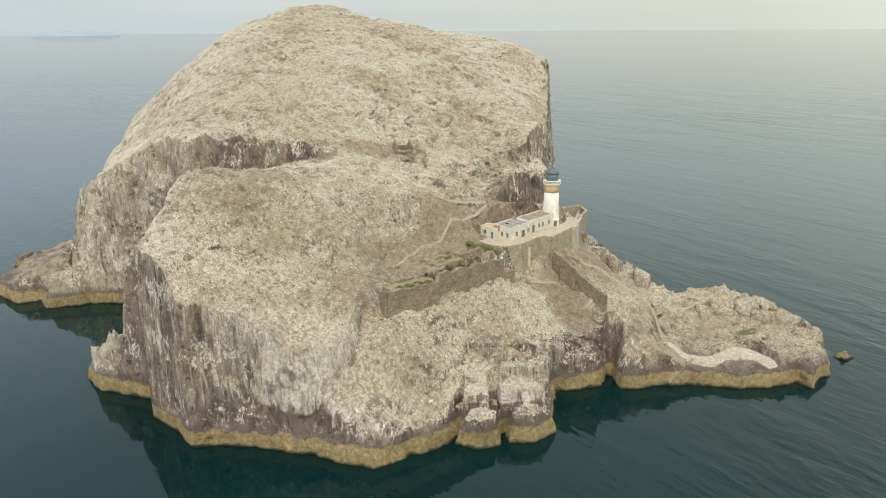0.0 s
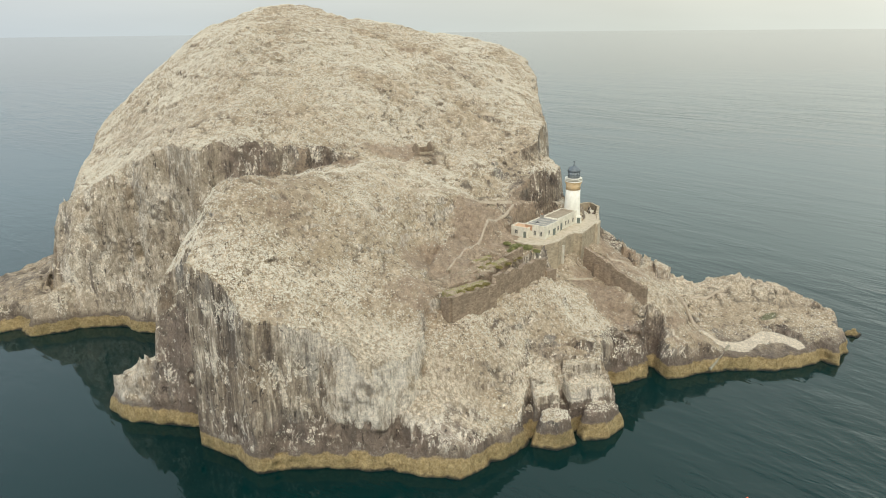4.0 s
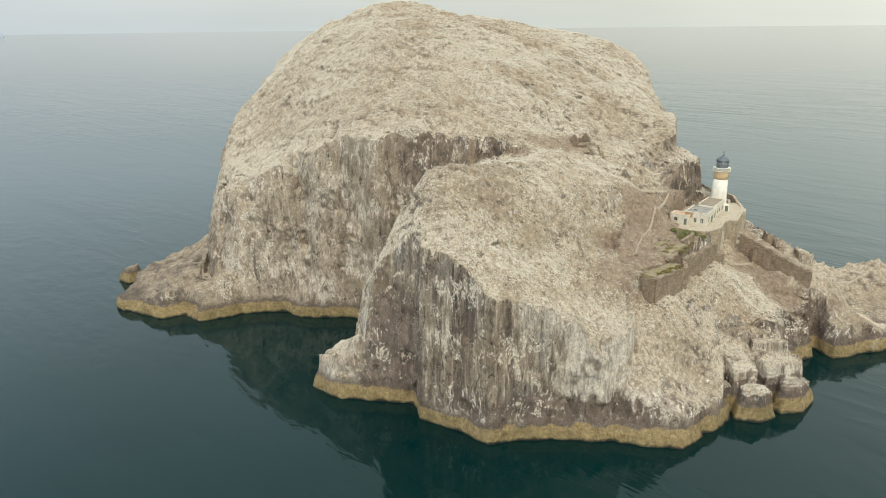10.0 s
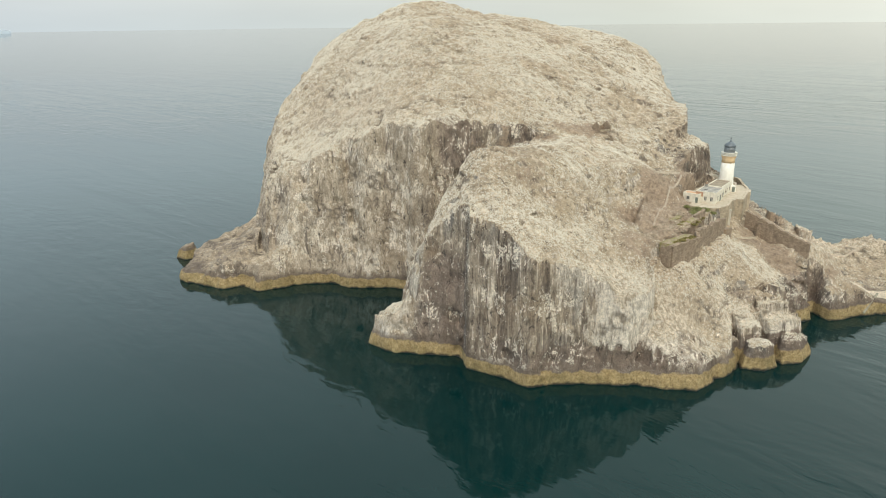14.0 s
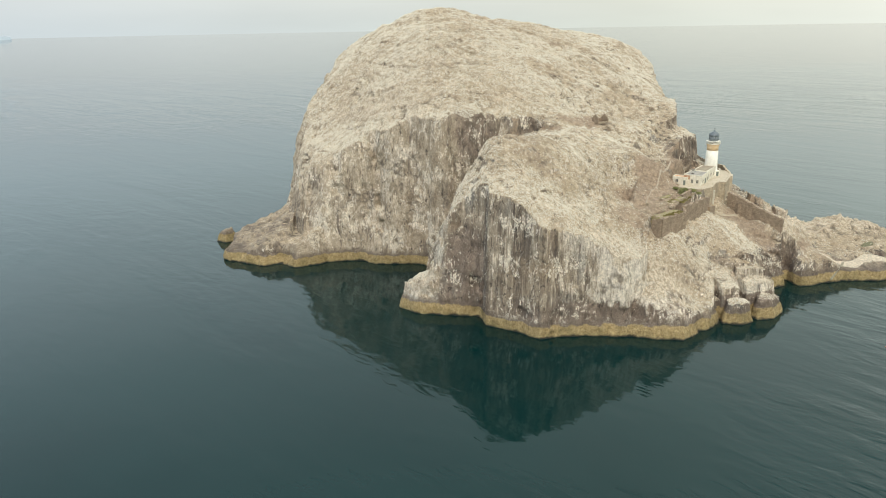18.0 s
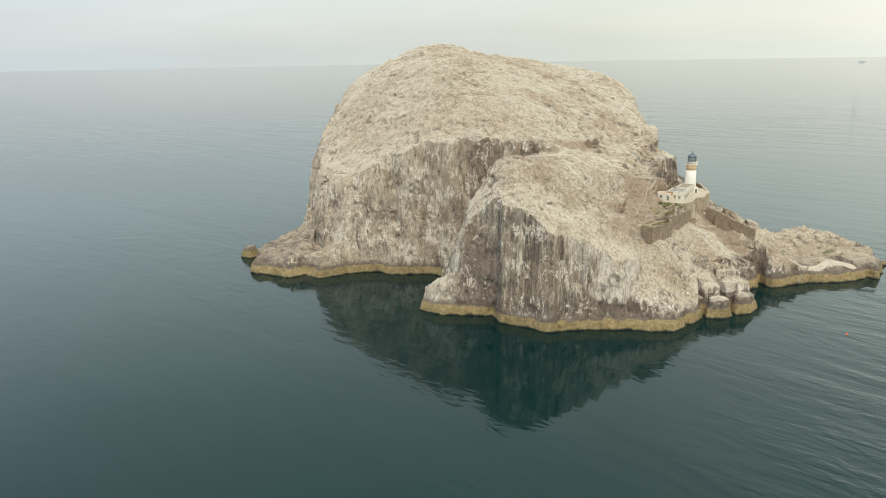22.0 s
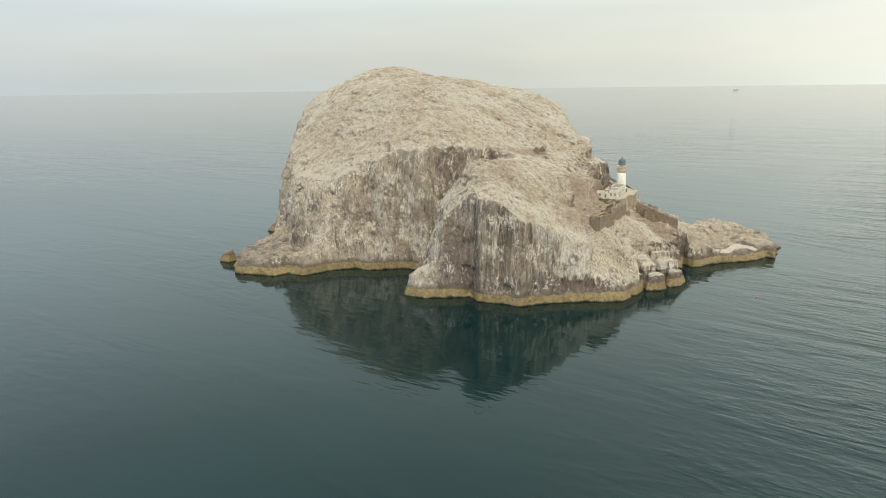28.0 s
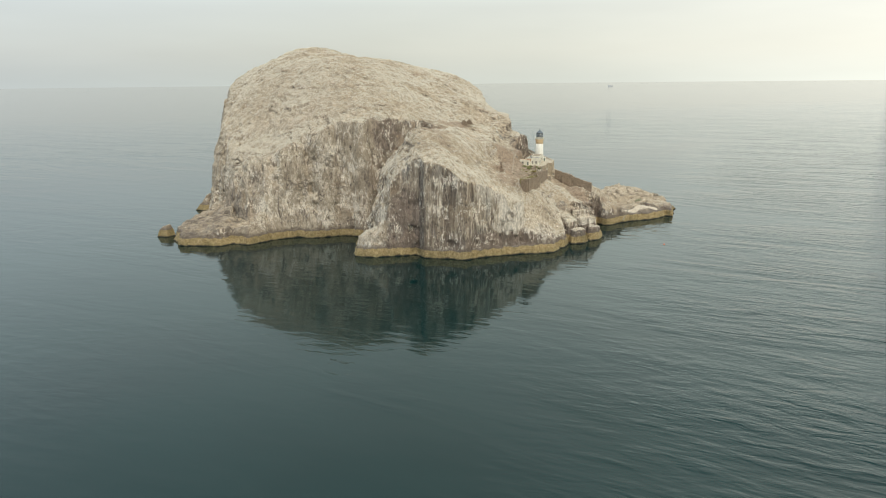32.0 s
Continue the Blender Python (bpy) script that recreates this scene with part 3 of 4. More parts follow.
def stain_at(x, y, z):
    """Where the walls are smooth dark brown: low on the south-west wall, and below the edge of the plateau."""
    s = 0.8 * blob(x, y, -46, 142, 9, 7, -35) * np.clip((36 - z) / 10, 0, 1) + 0.4 * blob(x, y, -133, 214, 24, 20, 120) * (z < 22)
    s += 1.0 * blob(x, y, -4, 127, 28, 8) * np.clip(1.3 - np.abs(z - 7.5) / 5, 0, 1)
    s += 0.75 * blob(x, y, 66, 172, 12, 14) * (z < 14) + 0.8 * blob(x, y, 50, 142, 16, 12) * (z < 7.8) + 0.35 * blob(x, y, 48, 152, 12, 3, 10) * (z > 11) + 0.5 * blob(x, y, 108, 176, 40, 12) * (z < 7)
    s += 0.4 * blob(x, y, -42, 191, 9, 9) * np.clip((z - 26) / 8, 0, 1) + 0.25 * blob(x, y, -56, 190, 20, 6) * np.clip((z - 52) / 3, 0, 1) + 0.5 * blob(x, y, -20, 192, 8, 8)
    s += 0.2 * blob(x, y, -54, 190, 20, 8) * np.clip((38 - z) / 8, 0, 1) + 0.4 * blob(x, y, -38, 191, 7, 6) * np.clip((z - 40) / 6, 0, 1)
    s += 0.25 * blob(x, y, 82, 206, 14, 9) + 0.6 * blob(x, y, 68, 222, 9, 14)
    return s + 0.5 * blob(x, y, 45, 206, 16, 10, 60) * (z > 36)


def wash_at(x, y, z):
    """1 at the brink of the front wall, fading to 0 some metres below it: where droppings spill over the edge."""
    below = surface(FRONT_TOP, x, y, 6.0) - z
    return np.clip(1 - np.abs(below - 1.0) / 9, 0, 1) * (z > 15) * (y < 186) * np.clip((x + 24) / 12, 0.25, 1) * (x < 20)


def carve(height, lo, hi, step, rough=1.0, low_z=-2.4, high_z=None, belt=1.0):
    """A closed rock face as a mesh: the height made solid, then broken up by joints, ledges and hummocks."""
    xs, ys = np.arange(lo[0], hi[0], step), np.arange(lo[1], hi[1], step)
    gx, gy = np.meshgrid(xs, ys, indexing="ij")
    h = height(gx, gy)
    zs = np.arange(low_z, (high_z or h.max() + 4), step)
    sx, sy = np.gradient(h, step)
    tilt = np.clip(np.hypot(sx, sy), 0, 13)
    norm = np.sqrt(1 + tilt * tilt)
    f = (h[:, :, None] - zs[None, None, :]).astype(np.float32)
    f = np.where(f > 0, f / norm[:, :, None], f / np.minimum(norm, 1.25)[:, :, None]).astype(np.float32)
    i, j, k = np.nonzero(np.abs(f) < 5.4)
    x, y, z = xs[i].astype(np.float32), ys[j].astype(np.float32), zs[k].astype(np.float32)
    steep = np.clip((tilt[i, j] - 0.9) / 2.0, 0, 1).astype(np.float32)
    broken = np.clip((tilt[i, j] - 0.35) / 0.6, 0, 1) * np.clip(blob(x, y, 17, 178, 11, 15, 20) + blob(x, y, 36, 194, 6, 10, 40), 0, 1)
    steep = np.maximum(steep, 0.75 * broken).astype(np.float32)
    ridge = lambda v: 0.45 - 1.5 * np.abs(v)  # noqa: E731
    col = 2.3 * vnoise(x / 12, y / 12, z / 40) + 1.2 * vnoise(x / 4.6 + 5, y / 4.6, z / 18)
    col += 0.8 * ridge(vnoise(x / 3.4 + 9, y / 3.4, z / 16 + 4)) + 0.7 * ridge(vnoise(x / 1.6, y / 1.6 + 7, z / 6))
    col += 1.6 * ridge(vnoise(x / 6 + 2, y / 6, z / 13 + 8)) * (y > 182)
    blocks = 1.2 * vnoise(x / 7, y / 7, z / 6 + 3) + 0.5 * ridge(vnoise(x / 4, y / 4 + 3, z / 3.4 + 9)) + 0.5 * vnoise(x / 1.5, y / 1.5, z / 1.4 + 9)
    blocks = blocks * np.where((x < -40) & (y < 185), 1.35, 1.0)
    bed = z / 3.4 + 0.9 * vnoise(x / 13, y / 13, z / 13 + 7)
    ledge = 0.28 * (np.abs((bed % 1.0) - 0.5) * 4 - 1) * np.clip(vnoise(x / 8 + 3, y / 8, z / 6) + 0.35, 0, 1)
    hum = 0.9 * vnoise(x / 9 + 2, y / 9, z / 9) + 0.55 * ridge(vnoise(x / 5 + 4, y / 5, z / 5)) + 0.4 * vnoise(x / 2.6, y / 2.6 + 3, z / 2.6)
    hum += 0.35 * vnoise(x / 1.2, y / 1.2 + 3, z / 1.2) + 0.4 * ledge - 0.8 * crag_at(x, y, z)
    calm = (1 + 0.25 * np.clip(soil_at(x, y) * 1.3, 0, 1)) * (1 - 0.8 * np.clip(worn_at(x, y) * 1.5, 0, 1))
    add = rough * (steep * (col + blocks + 0.4 * ledge) * 1.25 + (1 - steep) * hum * calm * 1.15)
    add *= np.clip(z / 3 + 0.5, 0.5, 1)
    add += belt * (1.1 * np.clip((4.3 - z) / 0.8, 0, 1) * (1 + 0.45 * vnoise(x / 2.6, y / 2.6, z / 5) + 0.35 * vnoise(x / 1.2, y / 1.2 + 5, z / 3)) - 0.2) * np.clip(1.5 - np.abs(f[i, j, k]) / 4, 0, 1)
    rise = z - h[i, j]
    add = np.where((rise > 0) & (rise < 6) & (z > 30), np.minimum(add, 0.5 + 0.3 * add), add)
    f[i, j, k] += add
    inside = f > 0
    nx, ny, nz = f.shape
    c = inside[:-1, :-1, :-1].astype(np.int8)
    for a, b, d in ((1, 0, 0), (0, 1, 0), (0, 0, 1), (1, 1, 0), (1, 0, 1), (0, 1, 1), (1, 1, 1)):
        c = c + inside[a:nx - 1 + a, b:ny - 1 + b, d:nz - 1 + d]
    ci, cj, ck = np.nonzero((c > 0) & (c < 8))
    ids = np.full(c.shape, -1, np.int32)
    ids[ci, cj, ck] = np.arange(len(ci))
    total, count = np.zeros((len(ci), 3), np.float32), np.zeros((len(ci), 1), np.float32)
    corners = [(a, b, d) for a in (0, 1) for b in (0, 1) for d in (0, 1)]
    for p in corners:
        for q in corners:
            if sum(abs(u - v) for u, v in zip(p, q)) != 1 or p > q:
                continue
            fp, fq = f[ci + p[0], cj + p[1], ck + p[2]], f[ci + q[0], cj + q[1], ck + q[2]]
            cut = (fp > 0) != (fq > 0)
            t = np.where(cut, fp / np.where(cut, fp - fq, 1), 0)[:, None]
            where = np.array(p, np.float32) + t * (np.array(q, np.float32) - np.array(p, np.float32))
            total += where * cut[:, None]
            count += cut[:, None]
    verts = (np.c_[ci, cj, ck] + total / np.maximum(count, 1)) * step + [xs[0], ys[0], zs[0]]
    faces = []
    for axis in range(3):
        u, v = (axis + 1) % 3, (axis + 2) % 3
        a = [slice(1, -1)] * 3
        a[axis] = slice(0, -1)
        b = list(a)
        b[axis] = slice(1, None)
        ia, ib = inside[tuple(a)], inside[tuple(b)]
        e = np.stack(np.nonzero(ia != ib), 1)
        out = ia[tuple(e.T)]
        off = np.ones(3, int)
        off[axis] = 0
        e = e + off
        quad = []
        for du, dv in ((0, 0), (1, 0), (1, 1), (0, 1)):
            s = e.copy()
            s[:, u] -= du
            s[:, v] -= dv
            ok = (s[:, 0] < ids.shape[0]) & (s[:, 1] < ids.shape[1]) & (s[:, 2] < ids.shape[2])
            s = np.minimum(s, np.array(ids.shape) - 1)
            quad.append(np.where(ok, ids[tuple(s.T)], -1))
        quad = np.stack(quad, 1)
        quad = np.where(out[:, None], quad, quad[:, ::-1])
        faces.append(quad[(quad >= 0).all(1)])
    return verts, np.concatenate(faces)


def mesh_from(name, verts, faces, material, smooth=True):
    """A mesh from arrays of places and quads."""
    me = bpy.data.meshes.new(name)
    me.vertices.add(len(verts))
    me.vertices.foreach_set("co", np.asarray(verts, np.float32).ravel())
    me.loops.add(faces.size)
    me.loops.foreach_set("vertex_index", np.asarray(faces, np.int32).ravel())
    me.polygons.add(len(faces))
    me.polygons.foreach_set("loop_start", np.arange(0, faces.size, faces.shape[1], dtype=np.int32))
    me.polygons.foreach_set("use_smooth", np.full(len(faces), smooth))
    me.update(calc_edges=True)
    me.materials.append(material)
    return me


def dress(me, verts):
    """Lays the masks for soil and whitening on a rock mesh."""
    x, y, z = verts.T
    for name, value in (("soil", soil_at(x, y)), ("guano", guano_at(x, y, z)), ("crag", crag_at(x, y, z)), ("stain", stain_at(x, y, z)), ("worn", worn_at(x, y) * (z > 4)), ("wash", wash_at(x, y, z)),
                        ("damp", blob(x, y, 114.5, 186.5, 3.2, 1.3, 20))):
        me.attributes.new(name, "FLOAT", "POINT").data.foreach_set("value", np.asarray(value, np.float32))


ROCKS = []


def rock_thing(name, height, lo, hi, step, rough, label, category, kind="", belt=1.0):
    verts, faces = carve(height, lo, hi, step, rough, belt=belt)
    me = mesh_from(name, verts, faces, ROCK)
    dress(me, verts)
    ROCKS.append((verts, faces))
    return tagged(new(name, me), label, category, kind=kind), verts, faces


island, ISLE_V, ISLE_F = rock_thing("island_ground", island_height, (-158, 114), (148, 402), 0.55, 1.0,
                                    "steep whitened rock island with brown cliffs", "island", "structure")

# ---- the sea: one sheet, level round the rock, lifted far off to meet the horizon ----
def sea_sheet():
    rings = [0, 60, 120, 200, 300, 450, 650, 900, 1200, 1500, 1900, 2400, 2900, 3400, 3900, 4400, 4850]
    spokes, verts, faces = 96, [], []
    for r in rings:
        lift = 62 * max(0.0, (r - 900) / 3950) ** 1.6
        for k in range(spokes):
            a = 2 * math.pi * k / spokes
            verts.append((r * math.cos(a), 150 + r * math.sin(a), lift))
    for n in range(len(rings) - 1):
        for k in range(spokes):
            a, b = n * spokes + k, n * spokes + (k + 1) % spokes
            faces.append((a, a + spokes, b + spokes, b))
    return mesh_from("water", np.array(verts), np.array(faces), SEA)


tagged(new("water", sea_sheet()), "calm dark teal sea with fine ripples", "sea", kind="structure")


# ---- helpers for things ----
def part(name, bm, material, parent, label=""):
    """Links a bmesh as one mesh under a thing."""
    me = bpy.data.meshes.new(name)
    bm.to_mesh(me)
    bm.free()
    me.materials.append(material)
    ob = new(name, me)
    ob.parent = parent
    return tagged(ob, label) if label else ob


def root(name, m, label, category, group=""):
    ob = new(name)
    ob.empty_display_size = 0.5
    ob.matrix_basis = m
    return tagged(ob, label, category, group)


def box(lo, hi, bevel=0.0, bm=None):
    bm = bm or bmesh.new()
    made = bmesh.ops.create_cube(bm, size=1.0)["verts"]
    for v in made:
        v.co = Vector([lo[k] + (v.co[k] + 0.5) * (hi[k] - lo[k]) for k in range(3)])
    if bevel:
        edges = {e for v in made for e in v.link_edges}
        bmesh.ops.bevel(bm, geom=list(edges), offset=bevel, segments=2, affect="EDGES", profile=0.6)
    return bm


def lathe(profile, sides=28, bm=None):
    """Turns (radius, height) pairs about the z axis."""
    bm = bm or bmesh.new()
    loops = []
    for r, z in profile:
        loops.append([bm.verts.new((r * math.cos(2 * math.pi * k / sides), r * math.sin(2 * math.pi * k / sides), z)) for k in range(sides)])
    for a, b in zip(loops, loops[1:]):
        for k in range(sides):
            f = bm.faces.new((a[k], a[(k + 1) % sides], b[(k + 1) % sides], b[k]))
            f.smooth = True
    bm.faces.new(loops[0][::-1])
    bm.faces.new(loops[-1])
    return bm


GRID = np.full((320, 300), -5.0)
np.maximum.at(GRID, (np.clip(ISLE_V[:, 0] + 160, 0, 319).astype(int), np.clip(ISLE_V[:, 1] - 110, 0, 299).astype(int)), ISLE_V[:, 2])


def ground_at(x, y):
    """The height of the rock's top under a place."""
    return float(GRID[int(min(max(x + 160, 0), 319)), int(min(max(y - 110, 0), 299))])


# ---- loose rocks round the shore ----
def hump(foot, top, lean=(0, 0), middle=(0, 0), bulge=0.0):
    return lambda x, y: np.minimum(top + lean[0] * (x - middle[0]) + lean[1] * (y - middle[1]) - bulge * ((x - middle[0]) ** 2 + (y - middle[1]) ** 2), cliff(foot, x, y, 0.5))


def shore_rock(foot, top, label, step=0.4, lean=(0, 0), rough=0.4, belt=0.7, name="shore_rock", group="", bulge=0.0):
    xs, ys = [p[0] for p in foot], [p[1] for p in foot]
    mid = (sum(xs) / len(xs), sum(ys) / len(ys))
    ob, _, _ = rock_thing(name, hump(foot, top, lean, mid, bulge), (min(xs) - 4, min(ys) - 4), (max(xs) + 4, max(ys) + 4), step, rough, label, "rock", belt=belt)
    return tagged(ob, group=group)


shore_rock([(37.4, 133.2, 3.4), (43, 131.2, 5), (48.2, 134.2, 4.6), (47.4, 140.4, 5), (39.6, 140.8, 5)], 6.7,
           "whitened boulder with an ochre tidal belt beside the slabs", bulge=0.035, group="boulders off the front shore")
shore_rock([(48.6, 138, 5), (49.8, 135.0, 4), (55.2, 135.3, 4), (60.4, 140.8, 4), (57.8, 145.4, 5), (50.8, 144.4, 5)], 6.6,
           "broad whitened boulder with an ochre tidal belt", bulge=0.02, lean=(-0.15, 0.1), group="boulders off the front shore")
shore_rock([(35.5, 138.2, 8), (46, 137.6, 8), (53, 141.4, 8), (59.6, 144.4, 8), (60, 150, 8), (46, 146, 8), (35.5, 143, 8)], 5.8,
           "low dark rock ledge under the squared slabs", lean=(0, 0.1), rough=0.5, belt=0.4, name="rock_ledge")
for foot, top, lean, label in (
        ([(38.0, 137.4, 11), (45.4, 138.7, 11), (44.4, 147.8, 14), (36.8, 147.2, 12)], 11.3, (0.02, 0.36), "pale squared rock slab above the boulders"),
        ([(46.5, 139.0, 11), (58.4, 142.6, 11), (57.8, 147.0, 12), (45.6, 145.7, 14)], 10.4, (-0.05, 0.3), "pale squared rock slab split by a crack"),
        ([(45.4, 146.3, 14), (57.2, 147.6, 12), (56.4, 152.0, 8), (44.8, 151.4, 10)], 13.4, (-0.04, 0.2), "upper pale rock slab behind the split one")):
    shore_rock(foot, top, label, lean=lean, belt=0.2, step=0.26, rough=0.42, bulge=0.012, name="rock_slab", group="rock slabs on the shore")
shore_rock([(39.5, 150.2, 8), (46, 152.2, 10), (57, 153.6, 10), (58, 160, 5), (44, 160, 5)], 16.3, "low dark scarp behind the pale slabs", lean=(-0.14, 0.3), rough=0.9, belt=0, name="rock_scarp")
shore_rock([(-158, 229, 3.5), (-153.5, 226, 4), (-149.2, 229, 4), (-150.5, 234, 4), (-156, 235, 3)], 5.4, "small brown sea stack off the headland", lean=(0.25, 0), name="sea_stack")
shore_rock([(141, 190, 1.2), (143.5, 188.8, 1.2), (145.6, 190.4, 1.2), (143, 192, 1.2)], 1.2, "low dark islet off the point", name="islet", rough=0.4)
shore_rock([(-139, 303, 2), (-131, 298, 2), (-122, 304, 2), (-128, 314, 2)], 11.5, "dark outlying rock at the foot of the far cliff", lean=(0.5, 0))

shore_rock([(70, 201, 6), (81, 198, 6), (85, 207, 6), (79, 213, 6), (71, 211, 6)], 22.6, "craggy red brown outcrop below the terrace", lean=(-0.3, 0), rough=0.6, name="outcrop")
shore_rock([(81.5, 198, 6), (91, 197, 6), (93, 206, 6), (86, 210, 6), (81, 206, 6)], 19.0, "craggy whitened outcrop above the low point", lean=(-0.25, 0), rough=0.6, name="outcrop")
shore_rock([(128, 186, 3), (136, 187, 3), (135, 197, 3), (127, 199, 3)], 10.5, "broken brown crag at the end of the point", lean=(-0.3, 0.1), rough=0.8, name="outcrop")

shore_rock([(48.5, 177.5, 5), (54, 181, 5), (60.5, 186, 5), (61, 190, 5), (56.5, 189.5, 6), (51, 183.5, 6), (47.5, 181, 5)], 26.5,
           "dark jagged crags below the terrace wall", lean=(0.1, 0.25), rough=1.3, belt=0, name="outcrop")

# ---- the lighthouse ----
lighthouse = root("lighthouse", pose(57.7, 207.7, 32.5), "white round lighthouse tower with an ochre band", "lighthouse")
part("tower", lathe([(2.85, 0), (2.85, 0.4), (2.7, 0.5), (2.45, 5.2), (2.24, 10.3)], 36), WHITEWASH, lighthouse, "whitewashed tapering tower")
part("band", lathe([(2.26, 10.3), (2.24, 11.6), (2.34, 12.0), (2.55, 12.6), (2.62, 12.7), (2.62, 12.85)], 36), OCHRE, lighthouse, "ochre painted band")
part("gallery", lathe([(2.68, 12.85), (2.78, 12.92), (2.78, 13.1), (1.8, 13.12)], 36), WHITEWASH, lighthouse)
for k in range(16):
    a = 2 * math.pi * k / 16
    part("baluster", box((2.68 * math.cos(a) - 0.04, 2.68 * math.sin(a) - 0.04, 13.05), (2.68 * math.cos(a) + 0.04, 2.68 * math.sin(a) + 0.04, 14.0)), WHITEWASH, lighthouse)
for z in (13.5, 13.95):
    part("rail", lathe([(2.64, z), (2.72, z), (2.72, z + 0.07), (2.64, z + 0.07)], 36), WHITEWASH, lighthouse)
part("lantern_wall", lathe([(2.0, 13.1), (2.0, 13.9), (1.85, 13.95)], 24), WHITEWASH, lighthouse)
lantern = part("lantern", lathe([(1.78, 13.9), (1.78, 16.2)], 16), GLAZING, lighthouse, "glazed lantern room with thin bars")
for k in range(12):
    a = 2 * math.pi * k / 12
    part("mullion", box((1.8 * math.cos(a) - 0.05, 1.8 * math.sin(a) - 0.05, 13.9), (1.8 * math.cos(a) + 0.05, 1.8 * math.sin(a) + 0.05, 16.25)), LANTERN, lantern)
part("sill_ring", lathe([(1.95, 15.0), (1.95, 15.12), (1.8, 15.12)], 24), LANTERN, lantern)
roof = part("dome", lathe([(2.05, 16.15), (2.05, 16.35), (1.85, 16.7), (1.45, 17.2), (0.9, 17.6), (0.4, 17.8), (0.32, 18.0), (0.36, 18.25), (0.05, 18.45)], 24), LANTERN, lighthouse,
            "dark metal dome roof")
part("vane", box((-0.05, -0.05, 18.3), (0.05, 0.05, 19.3)), LANTERN, roof)
part("vane_arrow", box((-0.4, -0.04, 18.9), (0.3, 0.04, 19.15), 0.02), LANTERN, roof)
porch = part("porch", box((0.6, -3.9, 0.0), (2.4, -1.6, 2.3), 0.05), WHITEWASH, lighthouse, "small whitewashed porch")
part("door", box((1.0, -3.98, 0.1), (2.0, -3.88, 2.0), 0.02), DOOR, porch)

# ---- the keepers' house: two flat-roofed blocks and an annex, along one front ----
HOUSE = pose(45.7, 185.8, 32.75, 0, 0, 53)
keepers_house = root("keepers_house", HOUSE, "long whitewashed flat-roofed house beside the lighthouse", "house")


def block(name, lo, hi, roof_material, roof_label, lip=0.3):
    wall = part(name, box(lo, hi, 0.04), HOUSE_WALL, keepers_house)
    part("roof", box((lo[0] + lip, lo[1] + lip, hi[2] - 0.05), (hi[0] - lip, hi[1] - lip, hi[2] + 0.06), 0.02), roof_material, wall, roof_label)
    for a, b in (((lo[0], lo[1]), (hi[0], lo[1] + lip)), ((lo[0], hi[1] - lip), (hi[0], hi[1])), ((lo[0], lo[1] + lip), (lo[0] + lip, hi[1] - lip)),
                 ((hi[0] - lip, lo[1] + lip), (hi[0], hi[1] - lip))):
        part("parapet", box((a[0] - 0.06, a[1] - 0.06, hi[2] - 0.02), (b[0] + 0.06, b[1] + 0.06, hi[2] + 0.28), 0.04), HOUSE_WALL, wall)
    return wall


def opening(wall, kind, x, y, w, h, z0, face):
    """A window or door on the front (face 0) or the end (face 1) of a block, its pane set back in a frame."""
    mk = (lambda u0, d0, za, u1, d1, zb, bv=0.0: box((u0, y - d1, za), (u1, y - d0, zb), bv)) if face == 0 else \
         (lambda u0, d0, za, u1, d1, zb, bv=0.0: box((x - d1, u0, za), (x - d0, u1, zb), bv))
    c = x if face == 0 else y
    frame_part = part(kind, mk(c - w / 2 - 0.12, -0.02, z0 - 0.1, c + w / 2 + 0.12, 0.06, z0 + h + 0.12, 0.02), CONCRETE, wall)
    part("pane" if kind == "window" else "leaf", mk(c - w / 2, -0.02, z0, c + w / 2, 0.075, z0 + h), DARK if kind == "window" else DOOR, frame_part)
    if kind == "window":
        part("glazing_bar", mk(c - 0.05, -0.02, z0, c + 0.05, 0.10, z0 + h), HOUSE_WALL, frame_part)
        part("sill", mk(c - w / 2 - 0.2, -0.02, z0 - 0.22, c + w / 2 + 0.2, 0.18, z0 - 0.1, 0.02), CONCRETE, frame_part)


main = block("main_block", (1.3, 0.2, -0.4), (10.3, 6.8, 3.6), FELT, "dark blue grey felt roof", 0.16)
rear = block("rear_block", (10.3, 0.9, -0.4), (22.5, 6.2, 3.75), FELT_TAN, "weathered tan flat roof", 0.22)
annex = block("annex", (-0.4, 5.1, -0.4), (3.4, 10.6, 2.75), ANNEX_ROOF, "faded orange brown flat roof", 0.18)
part("end_wall", box((1.2, 4.4, 2.0), (1.28, 6.75, 3.55)), RUST, main, "red brown rendered end wall")
opening(main, "window", 3.9, 0.2, 0.8, 1.3, 0.9, 0)
opening(main, "door", 6.9, 0.2, 1.5, 2.1, -0.05, 0)
opening(main, "window", 9.3, 0.2, 0.8, 1.3, 0.9, 0)
for y in (1.5, 3.5):
    opening(main, "window", 1.3, y, 0.7, 1.3, 0.8, 1)
opening(annex, "door", -0.4, 5.9, 0.8, 1.9, -0.1, 1)
opening(annex, "window", -0.4, 8.8, 0.9, 1.0, 0.9, 1)
opening(rear, "door", 12.6, 0.9, 1.1, 2.3, -0.05, 0)
for x in (10.4, 15.4, 17.2, 20.2):
    opening(rear, "window", x, 0.9, 0.7, 1.2, 1.0, 0)
for x in (3.6, 5.9, 8.1):
    part("roof_seam", box((x - 0.09, 0.5, 3.6), (x + 0.09, 6.5, 3.72), 0.02), CONCRETE, main, "pale roof joint")
part("chimney", box((9.4, 5.6, 3.6), (10.4, 6.4, 4.6), 0.05), FELT, keepers_house, "soot dark chimney")
